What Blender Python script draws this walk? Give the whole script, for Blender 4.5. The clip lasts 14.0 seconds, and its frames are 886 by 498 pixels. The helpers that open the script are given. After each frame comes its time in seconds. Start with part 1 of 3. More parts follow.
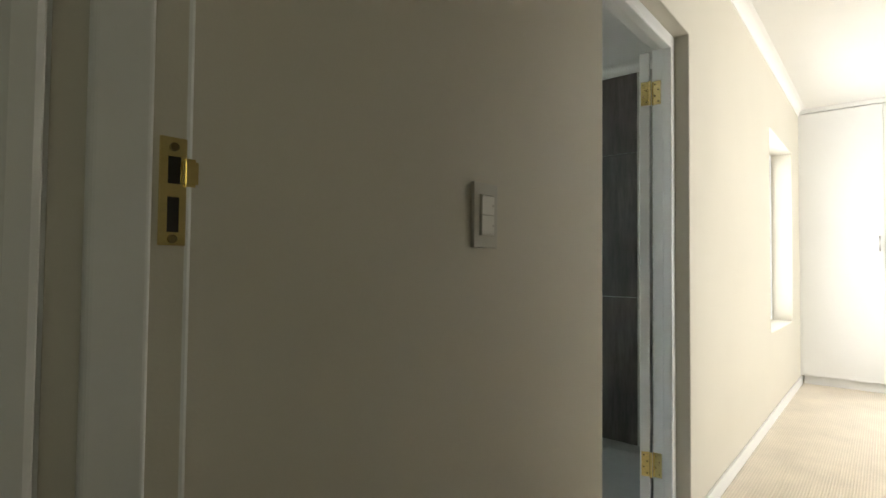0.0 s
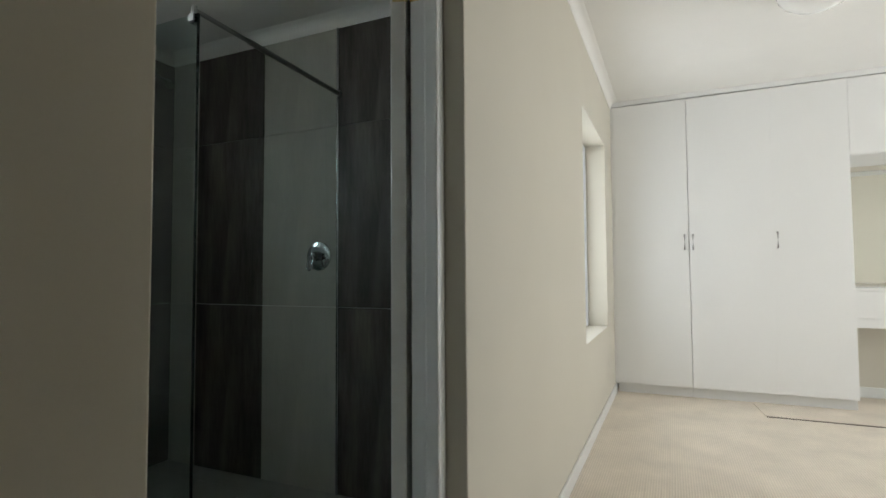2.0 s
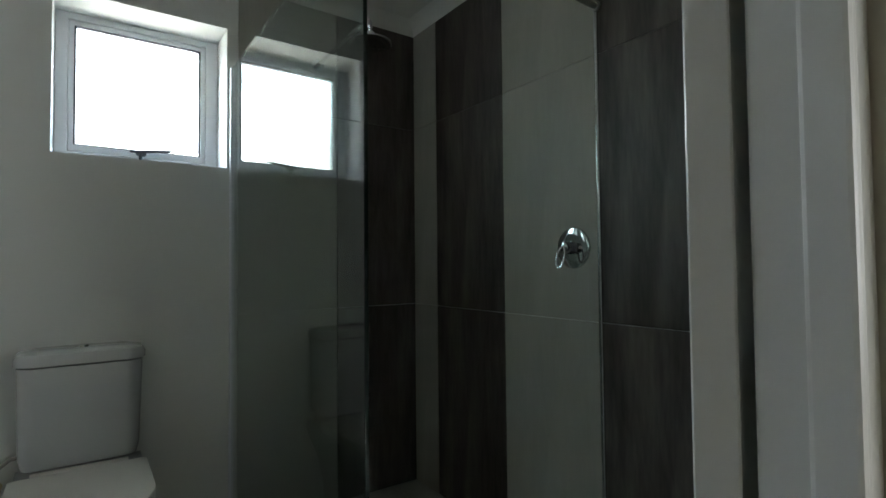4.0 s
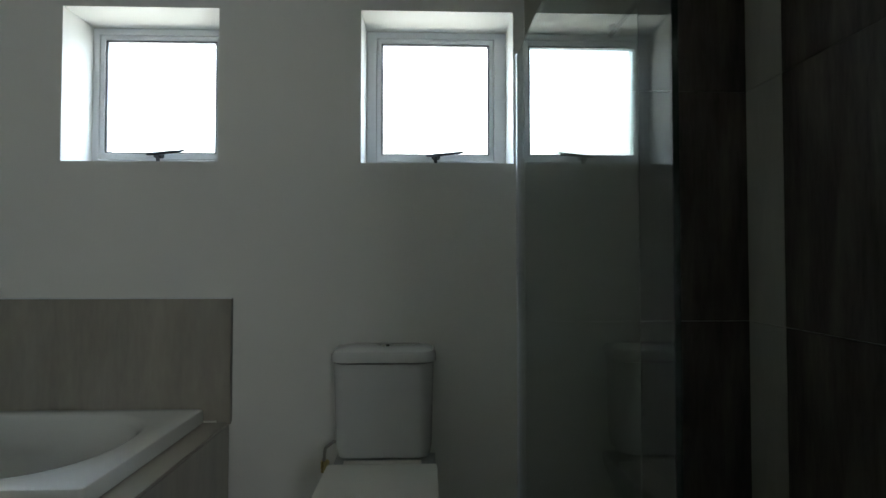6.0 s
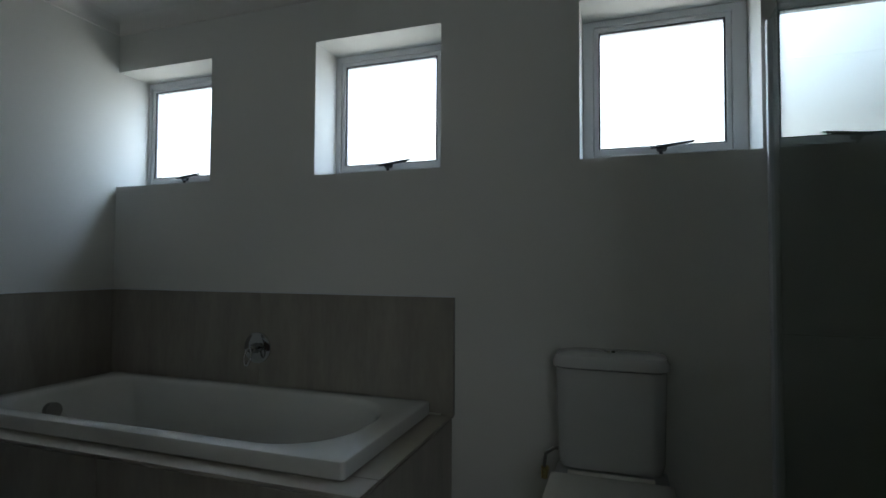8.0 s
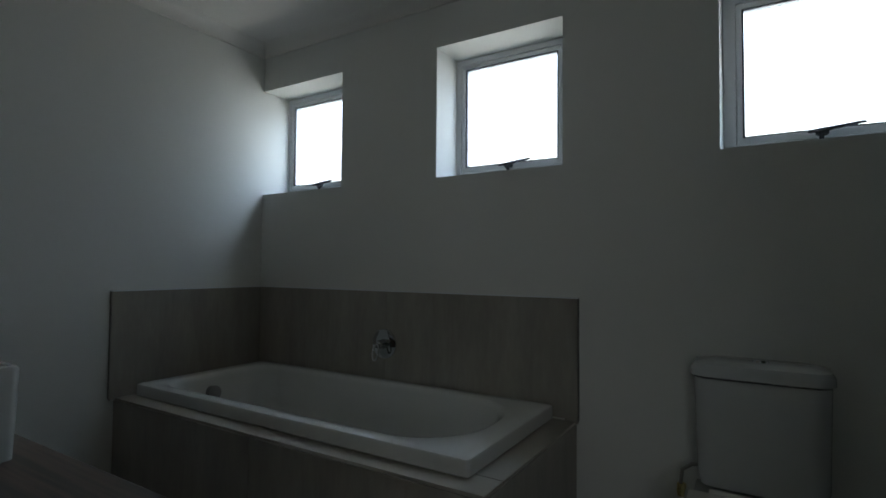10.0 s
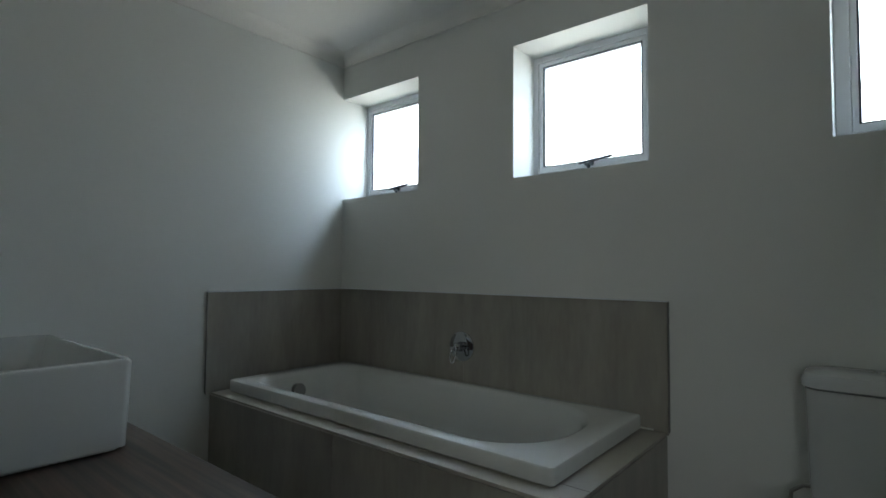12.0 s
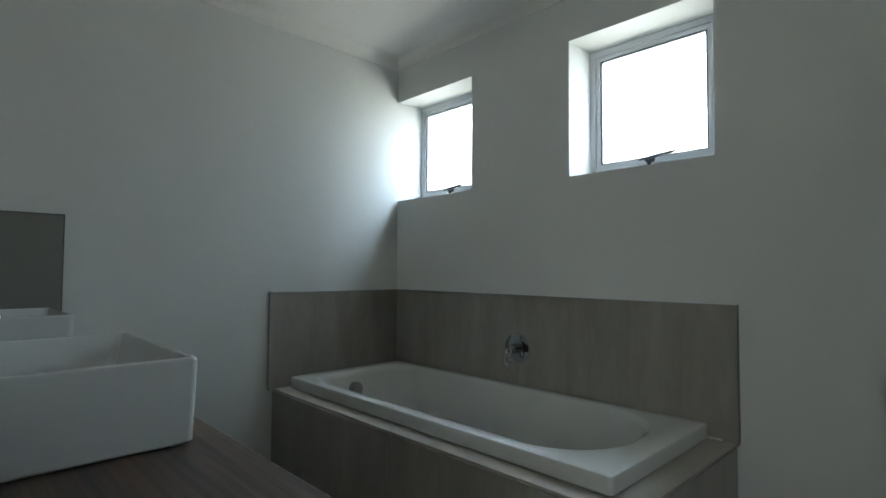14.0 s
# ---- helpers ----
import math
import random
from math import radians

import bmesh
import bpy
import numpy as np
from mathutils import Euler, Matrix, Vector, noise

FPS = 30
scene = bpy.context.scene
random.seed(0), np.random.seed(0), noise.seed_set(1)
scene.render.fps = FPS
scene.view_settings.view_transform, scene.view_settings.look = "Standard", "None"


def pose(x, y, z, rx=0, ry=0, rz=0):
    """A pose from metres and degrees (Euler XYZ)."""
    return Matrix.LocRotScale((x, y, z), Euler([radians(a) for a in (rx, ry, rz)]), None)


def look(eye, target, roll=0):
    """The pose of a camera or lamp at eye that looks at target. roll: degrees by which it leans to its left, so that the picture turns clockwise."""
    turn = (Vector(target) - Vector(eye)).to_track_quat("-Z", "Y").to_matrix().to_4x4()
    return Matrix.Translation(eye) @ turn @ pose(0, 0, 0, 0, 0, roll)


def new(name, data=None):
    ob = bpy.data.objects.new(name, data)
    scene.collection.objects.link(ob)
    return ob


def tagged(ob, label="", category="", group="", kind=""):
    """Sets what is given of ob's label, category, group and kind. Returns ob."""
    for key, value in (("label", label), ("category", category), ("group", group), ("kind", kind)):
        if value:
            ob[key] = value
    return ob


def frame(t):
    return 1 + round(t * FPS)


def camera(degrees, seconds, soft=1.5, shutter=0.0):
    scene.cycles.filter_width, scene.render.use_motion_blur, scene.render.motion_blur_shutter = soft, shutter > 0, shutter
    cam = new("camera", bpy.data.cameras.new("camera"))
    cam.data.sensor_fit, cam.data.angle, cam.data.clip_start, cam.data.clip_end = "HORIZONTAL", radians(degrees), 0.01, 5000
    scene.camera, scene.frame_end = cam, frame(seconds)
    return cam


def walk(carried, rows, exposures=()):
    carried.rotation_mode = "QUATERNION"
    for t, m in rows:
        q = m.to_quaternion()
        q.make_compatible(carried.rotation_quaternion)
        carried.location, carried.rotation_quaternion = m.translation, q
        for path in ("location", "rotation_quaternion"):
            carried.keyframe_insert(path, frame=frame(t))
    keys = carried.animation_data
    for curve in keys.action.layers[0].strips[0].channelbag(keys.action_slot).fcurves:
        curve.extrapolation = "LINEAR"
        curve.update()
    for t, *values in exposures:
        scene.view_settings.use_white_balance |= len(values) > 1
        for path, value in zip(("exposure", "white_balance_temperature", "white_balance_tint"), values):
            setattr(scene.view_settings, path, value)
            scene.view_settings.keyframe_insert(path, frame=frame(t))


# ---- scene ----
cam = camera(81.4, 14.0, soft=1.6)
PATH = [
    (0, pose(-0.517, -0.607, 1.068, 91.69, -0.54, -49.31)),
    (0.5, pose(-0.319, -0.538, 1.046, 92.08, -0.16, -60.19)),
    (1, pose(-0.030, -0.525, 1.054, 92.04, -0.15, -65.08)),
    (1.5, pose(0.279, -0.482, 1.063, 92.06, 0.05, -66.22)),
    (2, pose(0.529, -0.475, 1.041, 92.63, 0.36, -65.97)),
    (2.5, pose(0.794, -0.387, 1.049, 92.47, 0.25, -64.71)),
    (3, pose(0.987, -0.282, 1.041, 92.77, 0.21, -58.20)),
    (3.5, pose(1.113, -0.152, 1.047, 92.69, 0.16, -48.72)),
    (4, pose(1.208, -0.085, 1.067, 91.87, 0.53, -34.87)),
    (6.5, pose(1.358, 0.234, 1.105, 91.44, -0.19, 2.84)),
    (7, pose(1.296, 0.235, 1.108, 91.41, -0.13, 7.77)),
    (7.5, pose(1.288, 0.236, 1.109, 91.37, -0.11, 13.99)),
    (8, pose(1.233, 0.239, 1.086, 91.97, -0.29, 18.68)),
    (8.5, pose(1.216, 0.242, 1.084, 92.03, -0.40, 23.24)),
    (11, pose(1.201, 0.238, 1.074, 92.28, -0.43, 34.88)),
    (11.5, pose(1.181, 0.239, 1.071, 92.38, -0.41, 36.96)),
    (12, pose(1.182, 0.246, 1.072, 92.42, -0.36, 39.60)),
    (12.5, pose(1.179, 0.246, 1.072, 92.37, -0.42, 41.59)),
    (13, pose(1.180, 0.257, 1.074, 92.34, -0.26, 43.47)),
    (13.5, pose(1.178, 0.257, 1.074, 92.40, -0.16, 44.76)),
    (14, pose(1.180, 0.257, 1.077, 92.36, -0.31, 45.76)),
]
EXPOSURES = [(0, -0.3, 6600, 10), (0.5, -0.78, 6500, 10), (1, -1.05, 6400, 10), (1.5, -1.22, 6350, 10), (2, -1.35, 6250, 9), (3, -1.6, 6250, 8), (3.5, -1.4, 6250, 9), (4, -1.2, 6200, 8), (6.5, -1.85, 6200, 7), (7.5, -2.35, 6050, 8), (8.7, -2.95, 6000, 9), (11, -2.5, 6050, 9), (12.5, -1.7, 6050, 6), (14, -1.57, 6050, 6)]
walk(cam, PATH, EXPOSURES)

# ---- world, sun, window light ----
world = bpy.data.worlds.new("sky")
scene.world = world
world.use_nodes = True
wn = world.node_tree
sky = wn.nodes.new("ShaderNodeTexSky")
sky.sky_type, sky.sun_disc = "NISHITA", False
sky.sun_elevation, sky.sun_rotation = radians(55), radians(270)
wn.links.new(sky.outputs[0], wn.nodes["Background"].inputs[0])
wn.nodes["Background"].inputs[1].default_value = 0.12
sun = new("sun", bpy.data.lights.new("sun", "SUN"))
sun.data.energy, sun.data.angle, sun.data.color = 3.0, radians(0.5), (1, 0.95, 0.87)
sun.matrix_world = look((-4, 0, 5.7), (0, 0, 0))


def window_light(x, y, z, w, h, ry, watts, colour):
    lamp = new("window_daylight", bpy.data.lights.new("window_daylight", "AREA"))
    lamp.data.shape, lamp.data.size, lamp.data.size_y = "RECTANGLE", w, h
    lamp.data.energy, lamp.data.color = watts, colour
    lamp.matrix_world = pose(x, y, z, -90 if ry < 0 else 90, 0, 0)
    return lamp


BED_W = 195
# Added warm fill from the unseen landing, to lift the entrance jamb.
window_light(-1.1, -1.82, 1.5, 0.75, 0.95, 1, 3.2, (1, 0.95, 0.64))
# Area lamp standing in for daylight through the assumed south window.
window_light(3.6, -4.26, 1.35, 2.4, 1.9, 1, BED_W, (1, 0.98, 0.955))

# ---- materials ----


def material(name, colour, rough=0.5, metal=0.0, vary=0.06, scale=3.0, fine=60.0, bump=0.05, depth=0.002, spec=0.5, stretch=(1, 1, 1), coat=0.0, random_tone=0.0, stops=(0.4, 0.95)):
    m = bpy.data.materials.new(name)
    m.use_nodes = True
    nt = m.node_tree
    b = nt.nodes["Principled BSDF"]
    b.inputs["Roughness"].default_value, b.inputs["Metallic"].default_value = rough, metal
    b.inputs["Specular IOR Level"].default_value = spec
    b.inputs["Coat Weight"].default_value = coat
    co = nt.nodes.new("ShaderNodeTexCoord")
    mp = nt.nodes.new("ShaderNodeMapping")
    mp.inputs["Scale"].default_value = stretch
    nt.links.new(co.outputs["Object"], mp.inputs[0])
    big, small = nt.nodes.new("ShaderNodeTexNoise"), nt.nodes.new("ShaderNodeTexNoise")
    for n, s, d in ((big, scale, 4), (small, fine, 3)):
        n.inputs["Scale"].default_value, n.inputs["Detail"].default_value = s, d
        nt.links.new(mp.outputs[0], n.inputs["Vector"])
    mix = nt.nodes.new("ShaderNodeMath")
    mix.operation = "MULTIPLY_ADD"
    mix.inputs[1].default_value = 0.35
    nt.links.new(small.outputs[0], mix.inputs[0])
    nt.links.new(big.outputs[0], mix.inputs[2])
    ramp = nt.nodes.new("ShaderNodeValToRGB")
    lo = [max(0, c * (1 - vary)) for c in colour]
    hi = [min(1, c * (1 + vary)) for c in colour]
    ramp.color_ramp.elements[0].position, ramp.color_ramp.elements[1].position = stops
    ramp.color_ramp.elements[0].color, ramp.color_ramp.elements[1].color = (*lo, 1), (*hi, 1)
    nt.links.new(mix.outputs[0], ramp.inputs[0])
    out = ramp.outputs[0]
    if random_tone:
        info = nt.nodes.new("ShaderNodeObjectInfo")
        rng = nt.nodes.new("ShaderNodeMapRange")
        rng.inputs["To Min"].default_value, rng.inputs["To Max"].default_value = 1 - random_tone, 1 + random_tone
        nt.links.new(info.outputs["Random"], rng.inputs["Value"])
        hsv = nt.nodes.new("ShaderNodeHueSaturation")
        nt.links.new(rng.outputs[0], hsv.inputs["Value"])
        nt.links.new(out, hsv.inputs["Color"])
        out = hsv.outputs[0]
    nt.links.new(out, b.inputs["Base Color"])
    if bump:
        bp = nt.nodes.new("ShaderNodeBump")
        bp.inputs["Strength"].default_value, bp.inputs["Distance"].default_value = bump, depth
        nt.links.new(small.outputs[0], bp.inputs["Height"])
        nt.links.new(bp.outputs[0], b.inputs["Normal"])
    return m


def glass_material(name, tint, rough=0.0):
    m = bpy.data.materials.new(name)
    m.use_nodes = True
    nt = m.node_tree
    nt.nodes.remove(nt.nodes["Principled BSDF"])
    tr, gl, fr, mx = (nt.nodes.new("ShaderNode" + k) for k in ("BsdfTransparent", "BsdfGlossy", "LayerWeight", "MixShader"))
    tr.inputs["Color"].default_value = (*tint, 1)
    gl.inputs["Roughness"].default_value = rough
    fr.inputs["Blend"].default_value = 0.5
    power, rise = nt.nodes.new("ShaderNodeMath"), nt.nodes.new("ShaderNodeMath")
    power.operation, rise.operation = "POWER", "MULTIPLY_ADD"
    power.inputs[1].default_value, rise.inputs[1].default_value, rise.inputs[2].default_value = 4.6, 0.95, 0.045
    nt.links.new(fr.outputs["Facing"], power.inputs[0])
    nt.links.new(power.outputs[0], rise.inputs[0])
    nt.links.new(rise.outputs[0], mx.inputs[0])
    nt.links.new(tr.outputs[0], mx.inputs[1])
    nt.links.new(gl.outputs[0], mx.inputs[2])
    nt.links.new(mx.outputs[0], nt.nodes["Material Output"].inputs[0])
    return m


PAINT = material("wall_paint", (0.62, 0.587, 0.50), 0.55, vary=0.025, scale=1.6, fine=220, bump=0.10, depth=0.0012)
BATH_PAINT = material("bathroom_paint", (0.785, 0.795, 0.775), 0.75, vary=0.03, scale=1.4, fine=220, bump=0.10, depth=0.0012)
CEILING = material("ceiling_paint", (0.85, 0.84, 0.815), 0.7, vary=0.02, fine=150, bump=0.04)
GLOSS_WHITE = material("white_enamel", (0.76, 0.77, 0.75), 0.3, vary=0.03, fine=90, bump=0.02)
BOARD_WHITE = material("white_melamine", (0.82, 0.82, 0.81), 0.35, vary=0.012, fine=160, bump=0.02)
ALU = material("white_aluminium", (0.80, 0.83, 0.87), 0.35, vary=0.02, bump=0.0)
CERAMIC = material("ceramic", (0.62, 0.64, 0.645), 0.09, vary=0.012, bump=0.0, coat=0.3)
ACRYLIC = material("bath_acrylic", (0.72, 0.73, 0.71), 0.16, vary=0.02, bump=0.0)
CHROME = material("chrome", (0.54, 0.55, 0.57), 0.05, metal=1.0, vary=0.03, bump=0.0)
BRASS = material("brass", (0.86, 0.72, 0.34), 0.20, metal=1.0, vary=0.12, fine=80, bump=0.03)
BRASS_DULL = material("dull_brass", (0.22, 0.17, 0.08), 0.5, metal=1.0, vary=0.2, bump=0.0)
BRUSHED = material("brushed_steel", (0.36, 0.35, 0.34), 0.32, metal=1.0, vary=0.05, bump=0.0)
DARK_METAL = material("dark_grey_handle", (0.06, 0.065, 0.08), 0.4, vary=0.08, bump=0.0)
# Near-black that stands in for shade inside the strike plate slots.
SLOT_SHADE = material("slot_shade_paint", (0.02, 0.016, 0.012), 0.8, bump=0.0)
TILE_DARK = material("dark_stone_tile", (0.088, 0.076, 0.066), 0.42, vary=0.8, scale=2.6, fine=16, bump=0.05, stretch=(5, 5, 0.7), random_tone=0.12)
TILE_LIGHT = material("light_stone_tile", (0.40, 0.39, 0.34), 0.5, vary=0.10, scale=2.0, fine=18, bump=0.03, stretch=(4, 4, 0.8), random_tone=0.03)
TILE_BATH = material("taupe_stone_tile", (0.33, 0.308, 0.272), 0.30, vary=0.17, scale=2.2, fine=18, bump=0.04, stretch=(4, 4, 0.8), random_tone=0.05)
TILE_SPLASH = material("grey_olive_stone_tile", (0.255, 0.252, 0.228), 0.28, vary=0.06, scale=2.2, fine=18, bump=0.02)
# About a quarter lighter than the side tiles; used on the ledge top.
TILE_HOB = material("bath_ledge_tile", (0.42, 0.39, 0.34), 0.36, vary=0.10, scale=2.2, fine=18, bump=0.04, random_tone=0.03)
TILE_FLOOR = material("floor_stone_tile", (0.36, 0.36, 0.335), 0.32, vary=0.12, scale=2.0, fine=20, bump=0.03, random_tone=0.04)
GROUT = material("grout", (0.36, 0.34, 0.31), 0.85, vary=0.1, fine=200, bump=0.1)
GLASS = glass_material("clear_glass", (0.80, 0.86, 0.83))
GLASS_EDGE = material("glass_edge", (0.012, 0.022, 0.018), 0.1, vary=0.1, bump=0.0)
PANE = glass_material("window_glass", (0.97, 0.98, 0.98))
MIRROR = material("mirror_silver", (0.80, 0.82, 0.80), 0.015, metal=1.0, vary=0.005, bump=0.0)
CARPET_EDGE = material("dark_carpet_edge", (0.16, 0.13, 0.10), 0.95, fine=180, bump=0.2)
PLASTIC = material("white_plastic", (0.80, 0.79, 0.74), 0.3, vary=0.02, bump=0.0)
PLASTIC_GREY = material("grey_plastic", (0.55, 0.54, 0.49), 0.28, vary=0.02, bump=0.0)
OPAL = material("opal_glass", (0.95, 0.955, 0.95), 0.10, vary=0.01, bump=0.0)
GROUND = material("sunlit_paving", (0.36, 0.33, 0.28), 0.9, vary=0.15, scale=0.6, fine=14, bump=0.2, depth=0.01)
RENDER_WALL = material("outside_render", (0.62, 0.58, 0.5), 0.85, vary=0.05, fine=90, bump=0.2)


def carpet_material():
    m = material("ribbed_carpet", (0.83, 0.745, 0.63), 0.95, vary=0.10, scale=4, fine=330, bump=0.0, spec=0.1)
    nt = m.node_tree
    co = nt.nodes["Texture Coordinate"]
    sep, w, j = nt.nodes.new("ShaderNodeSeparateXYZ"), nt.nodes.new("ShaderNodeTexWave"), nt.nodes.new("ShaderNodeTexNoise")
    w.wave_type, w.bands_direction = "BANDS", "Y"
    w.inputs["Scale"].default_value, w.inputs["Distortion"].default_value, w.inputs["Detail"].default_value = 26, 0.6, 2
    w.inputs["Detail Scale"].default_value = 6
    nt.links.new(co.outputs["Object"], w.inputs["Vector"])
    bp = nt.nodes.new("ShaderNodeBump")
    bp.inputs["Strength"].default_value, bp.inputs["Distance"].default_value = 0.5, 0.004
    nt.links.new(w.outputs["Fac"], bp.inputs["Height"])
    b = nt.nodes["Principled BSDF"]
    nt.links.new(bp.outputs[0], b.inputs["Normal"])
    old = b.inputs["Base Color"].links[0].from_socket
    mx = nt.nodes.new("ShaderNodeMix")
    mx.data_type, mx.blend_type = "RGBA", "MULTIPLY"
    mx.inputs[0].default_value = 0.12
    nt.links.new(old, mx.inputs[6])
    nt.links.new(w.outputs["Color"], mx.inputs[7])
    nt.links.new(mx.outputs[2], b.inputs["Base Color"])
    return m


def wood_material():
    m = material("walnut_laminate", (0.060, 0.038, 0.026), 0.28, vary=0.68, scale=3.2, fine=9, stops=(0.52, 0.85), bump=0.06, depth=0.001, stretch=(0.7, 22, 22))
    return m


CARPET = carpet_material()
WOOD = wood_material()



def glow_material(name, colour, strength):
    m = bpy.data.materials.new(name)
    m.use_nodes = True
    b = m.node_tree.nodes["Principled BSDF"]
    b.inputs["Base Color"].default_value = (0.8, 0.8, 0.8, 1)
    b.inputs["Emission Color"].default_value = (*colour, 1)
    b.inputs["Emission Strength"].default_value = strength
    return m




def hazy_sky_material(name, horizon, stops):
    """A bright hazy sky, cooler and brighter upward; the warm, dim glow under the horizon stands in for light off
    unseen ground. stops: height, strength, colour.
    """
    m = glow_material(name, (1, 1, 1), 1.0)
    nt = m.node_tree
    co, sep, ramp = (nt.nodes.new("ShaderNode" + k) for k in ("TexCoord", "SeparateXYZ", "ValToRGB"))
    nt.links.new(co.outputs["Object"], sep.inputs[0])
    span = nt.nodes.new("ShaderNodeMapRange")
    low, high = stops[0][0], stops[-1][0]
    span.inputs["From Min"].default_value, span.inputs["From Max"].default_value = horizon + low, horizon + high
    nt.links.new(sep.outputs["Z"], span.inputs["Value"])
    nt.links.new(span.outputs[0], ramp.inputs[0])
    peak = max(k[1] for k in stops)
    els = ramp.color_ramp.elements
    for i, (h, strength, colour) in enumerate(stops):
        p = (h - low) / (high - low)
        el = els[0] if i == 0 else els[-1] if i == len(stops) - 1 else els.new(p)
        el.position, el.color = p, (*[c * strength / peak for c in colour], 1)
    b = nt.nodes["Principled BSDF"]
    nt.links.new(ramp.outputs[0], b.inputs["Emission Color"])
    b.inputs["Emission Strength"].default_value = peak
    return m


HAZE = hazy_sky_material("bright_hazy_sky", 1.6, ((-1.0, 17.0, (1.0, 0.93, 0.78)), (-0.1, 16.0, (1.0, 0.96, 0.86)), (0.3, 13.0, (0.86, 0.94, 1.0)), (1.2, 50.0, (0.74, 0.87, 1.0)), (2.4, 145.0, (0.67, 0.82, 1.0))))
HAZE_WARM = glow_material("bright_hazy_sky_warm", (0.95, 0.97, 1.0), 6.5)

# ---- building blocks ----


def box(bm, x0, x1, y0, y1, z0, z1):
    geo = bmesh.ops.create_cube(bm, size=1, matrix=Matrix.Translation(((x0 + x1) / 2, (y0 + y1) / 2, (z0 + z1) / 2)) @ Matrix.Diagonal((x1 - x0, y1 - y0, z1 - z0, 1)))
    return geo["verts"]


def solid(x0, x1, y0, y1, z0, z1, bevel=0.0, seg=2):
    bm = bmesh.new()
    box(bm, x0, x1, y0, y1, z0, z1)
    if bevel:
        bmesh.ops.bevel(bm, geom=bm.edges[:], offset=bevel, segments=seg, profile=0.5, affect="EDGES")
    return bm


def rod(bm, a, b, r, r2=None, seg=20):
    a, b = Vector(a), Vector(b)
    d = b - a
    m = Matrix.Translation((a + b) / 2) @ d.to_track_quat("Z", "Y").to_matrix().to_4x4()
    bmesh.ops.create_cone(bm, cap_ends=True, segments=seg, radius1=r, radius2=r if r2 is None else r2, depth=d.length, matrix=m)


def part(name, bm, mat, parent=None, label="", smooth=False):
    bmesh.ops.recalc_face_normals(bm, faces=bm.faces[:])
    me = bpy.data.meshes.new(name)
    bm.to_mesh(me)
    bm.free()
    me.materials.append(mat)
    if smooth:
        me.polygons.foreach_set("use_smooth", [True] * len(me.polygons))
        me.set_sharp_from_angle(angle=radians(38))
    ob = new(name, me)
    if parent is not None:
        ob.parent = parent
        ob.matrix_parent_inverse = parent.matrix_world.inverted()
    if label:
        ob["label"] = label
    return ob


def thing(name, x, y, z, label, category, group=""):
    ob = new(name)
    ob.matrix_world = pose(x, y, z)
    ob.empty_display_size = 0.1
    bpy.context.view_layer.update()
    return tagged(ob, label, category, group)


def rrect(x0, x1, y0, y1, z, r, seg=8, r_right=None):
    rr = r if r_right is None else r_right
    pts = []
    for cx, cy, a0, q in ((x1 - rr, y1 - rr, 0, rr), (x0 + r, y1 - r, 90, r), (x0 + r, y0 + r, 180, r), (x1 - rr, y0 + rr, 270, rr)):
        for i in range(seg + 1):
            a = radians(a0 + 90 * i / seg)
            pts.append((cx + q * math.cos(a), cy + q * math.sin(a), z))
    return pts


def loft(rings, cap_first=True, cap_last=True):
    bm = bmesh.new()
    vs = [[bm.verts.new(p) for p in ring] for ring in rings]
    n = len(vs[0])
    for a, b in zip(vs, vs[1:]):
        for i in range(n):
            bm.faces.new((a[i], a[(i + 1) % n], b[(i + 1) % n], b[i]))
    if cap_first:
        bm.faces.new(list(reversed(vs[0])))
    if cap_last:
        bm.faces.new(vs[-1])
    return bm


def sweep(bm, pts, r, seg=12):
    pts = [Vector(p) for p in pts]
    rings = []
    for i, p in enumerate(pts):
        d = (pts[min(i + 1, len(pts) - 1)] - pts[max(i - 1, 0)]).normalized()
        q = d.to_track_quat("Z", "Y").to_matrix()
        rings.append([bm.verts.new(p + q @ Vector((r * math.cos(k * math.tau / seg), r * math.sin(k * math.tau / seg), 0))) for k in range(seg)])
    for a, b in zip(rings, rings[1:]):
        for k in range(seg):
            bm.faces.new((a[k], a[(k + 1) % seg], b[(k + 1) % seg], b[k]))
    bm.faces.new(list(reversed(rings[0])))
    bm.faces.new(rings[-1])


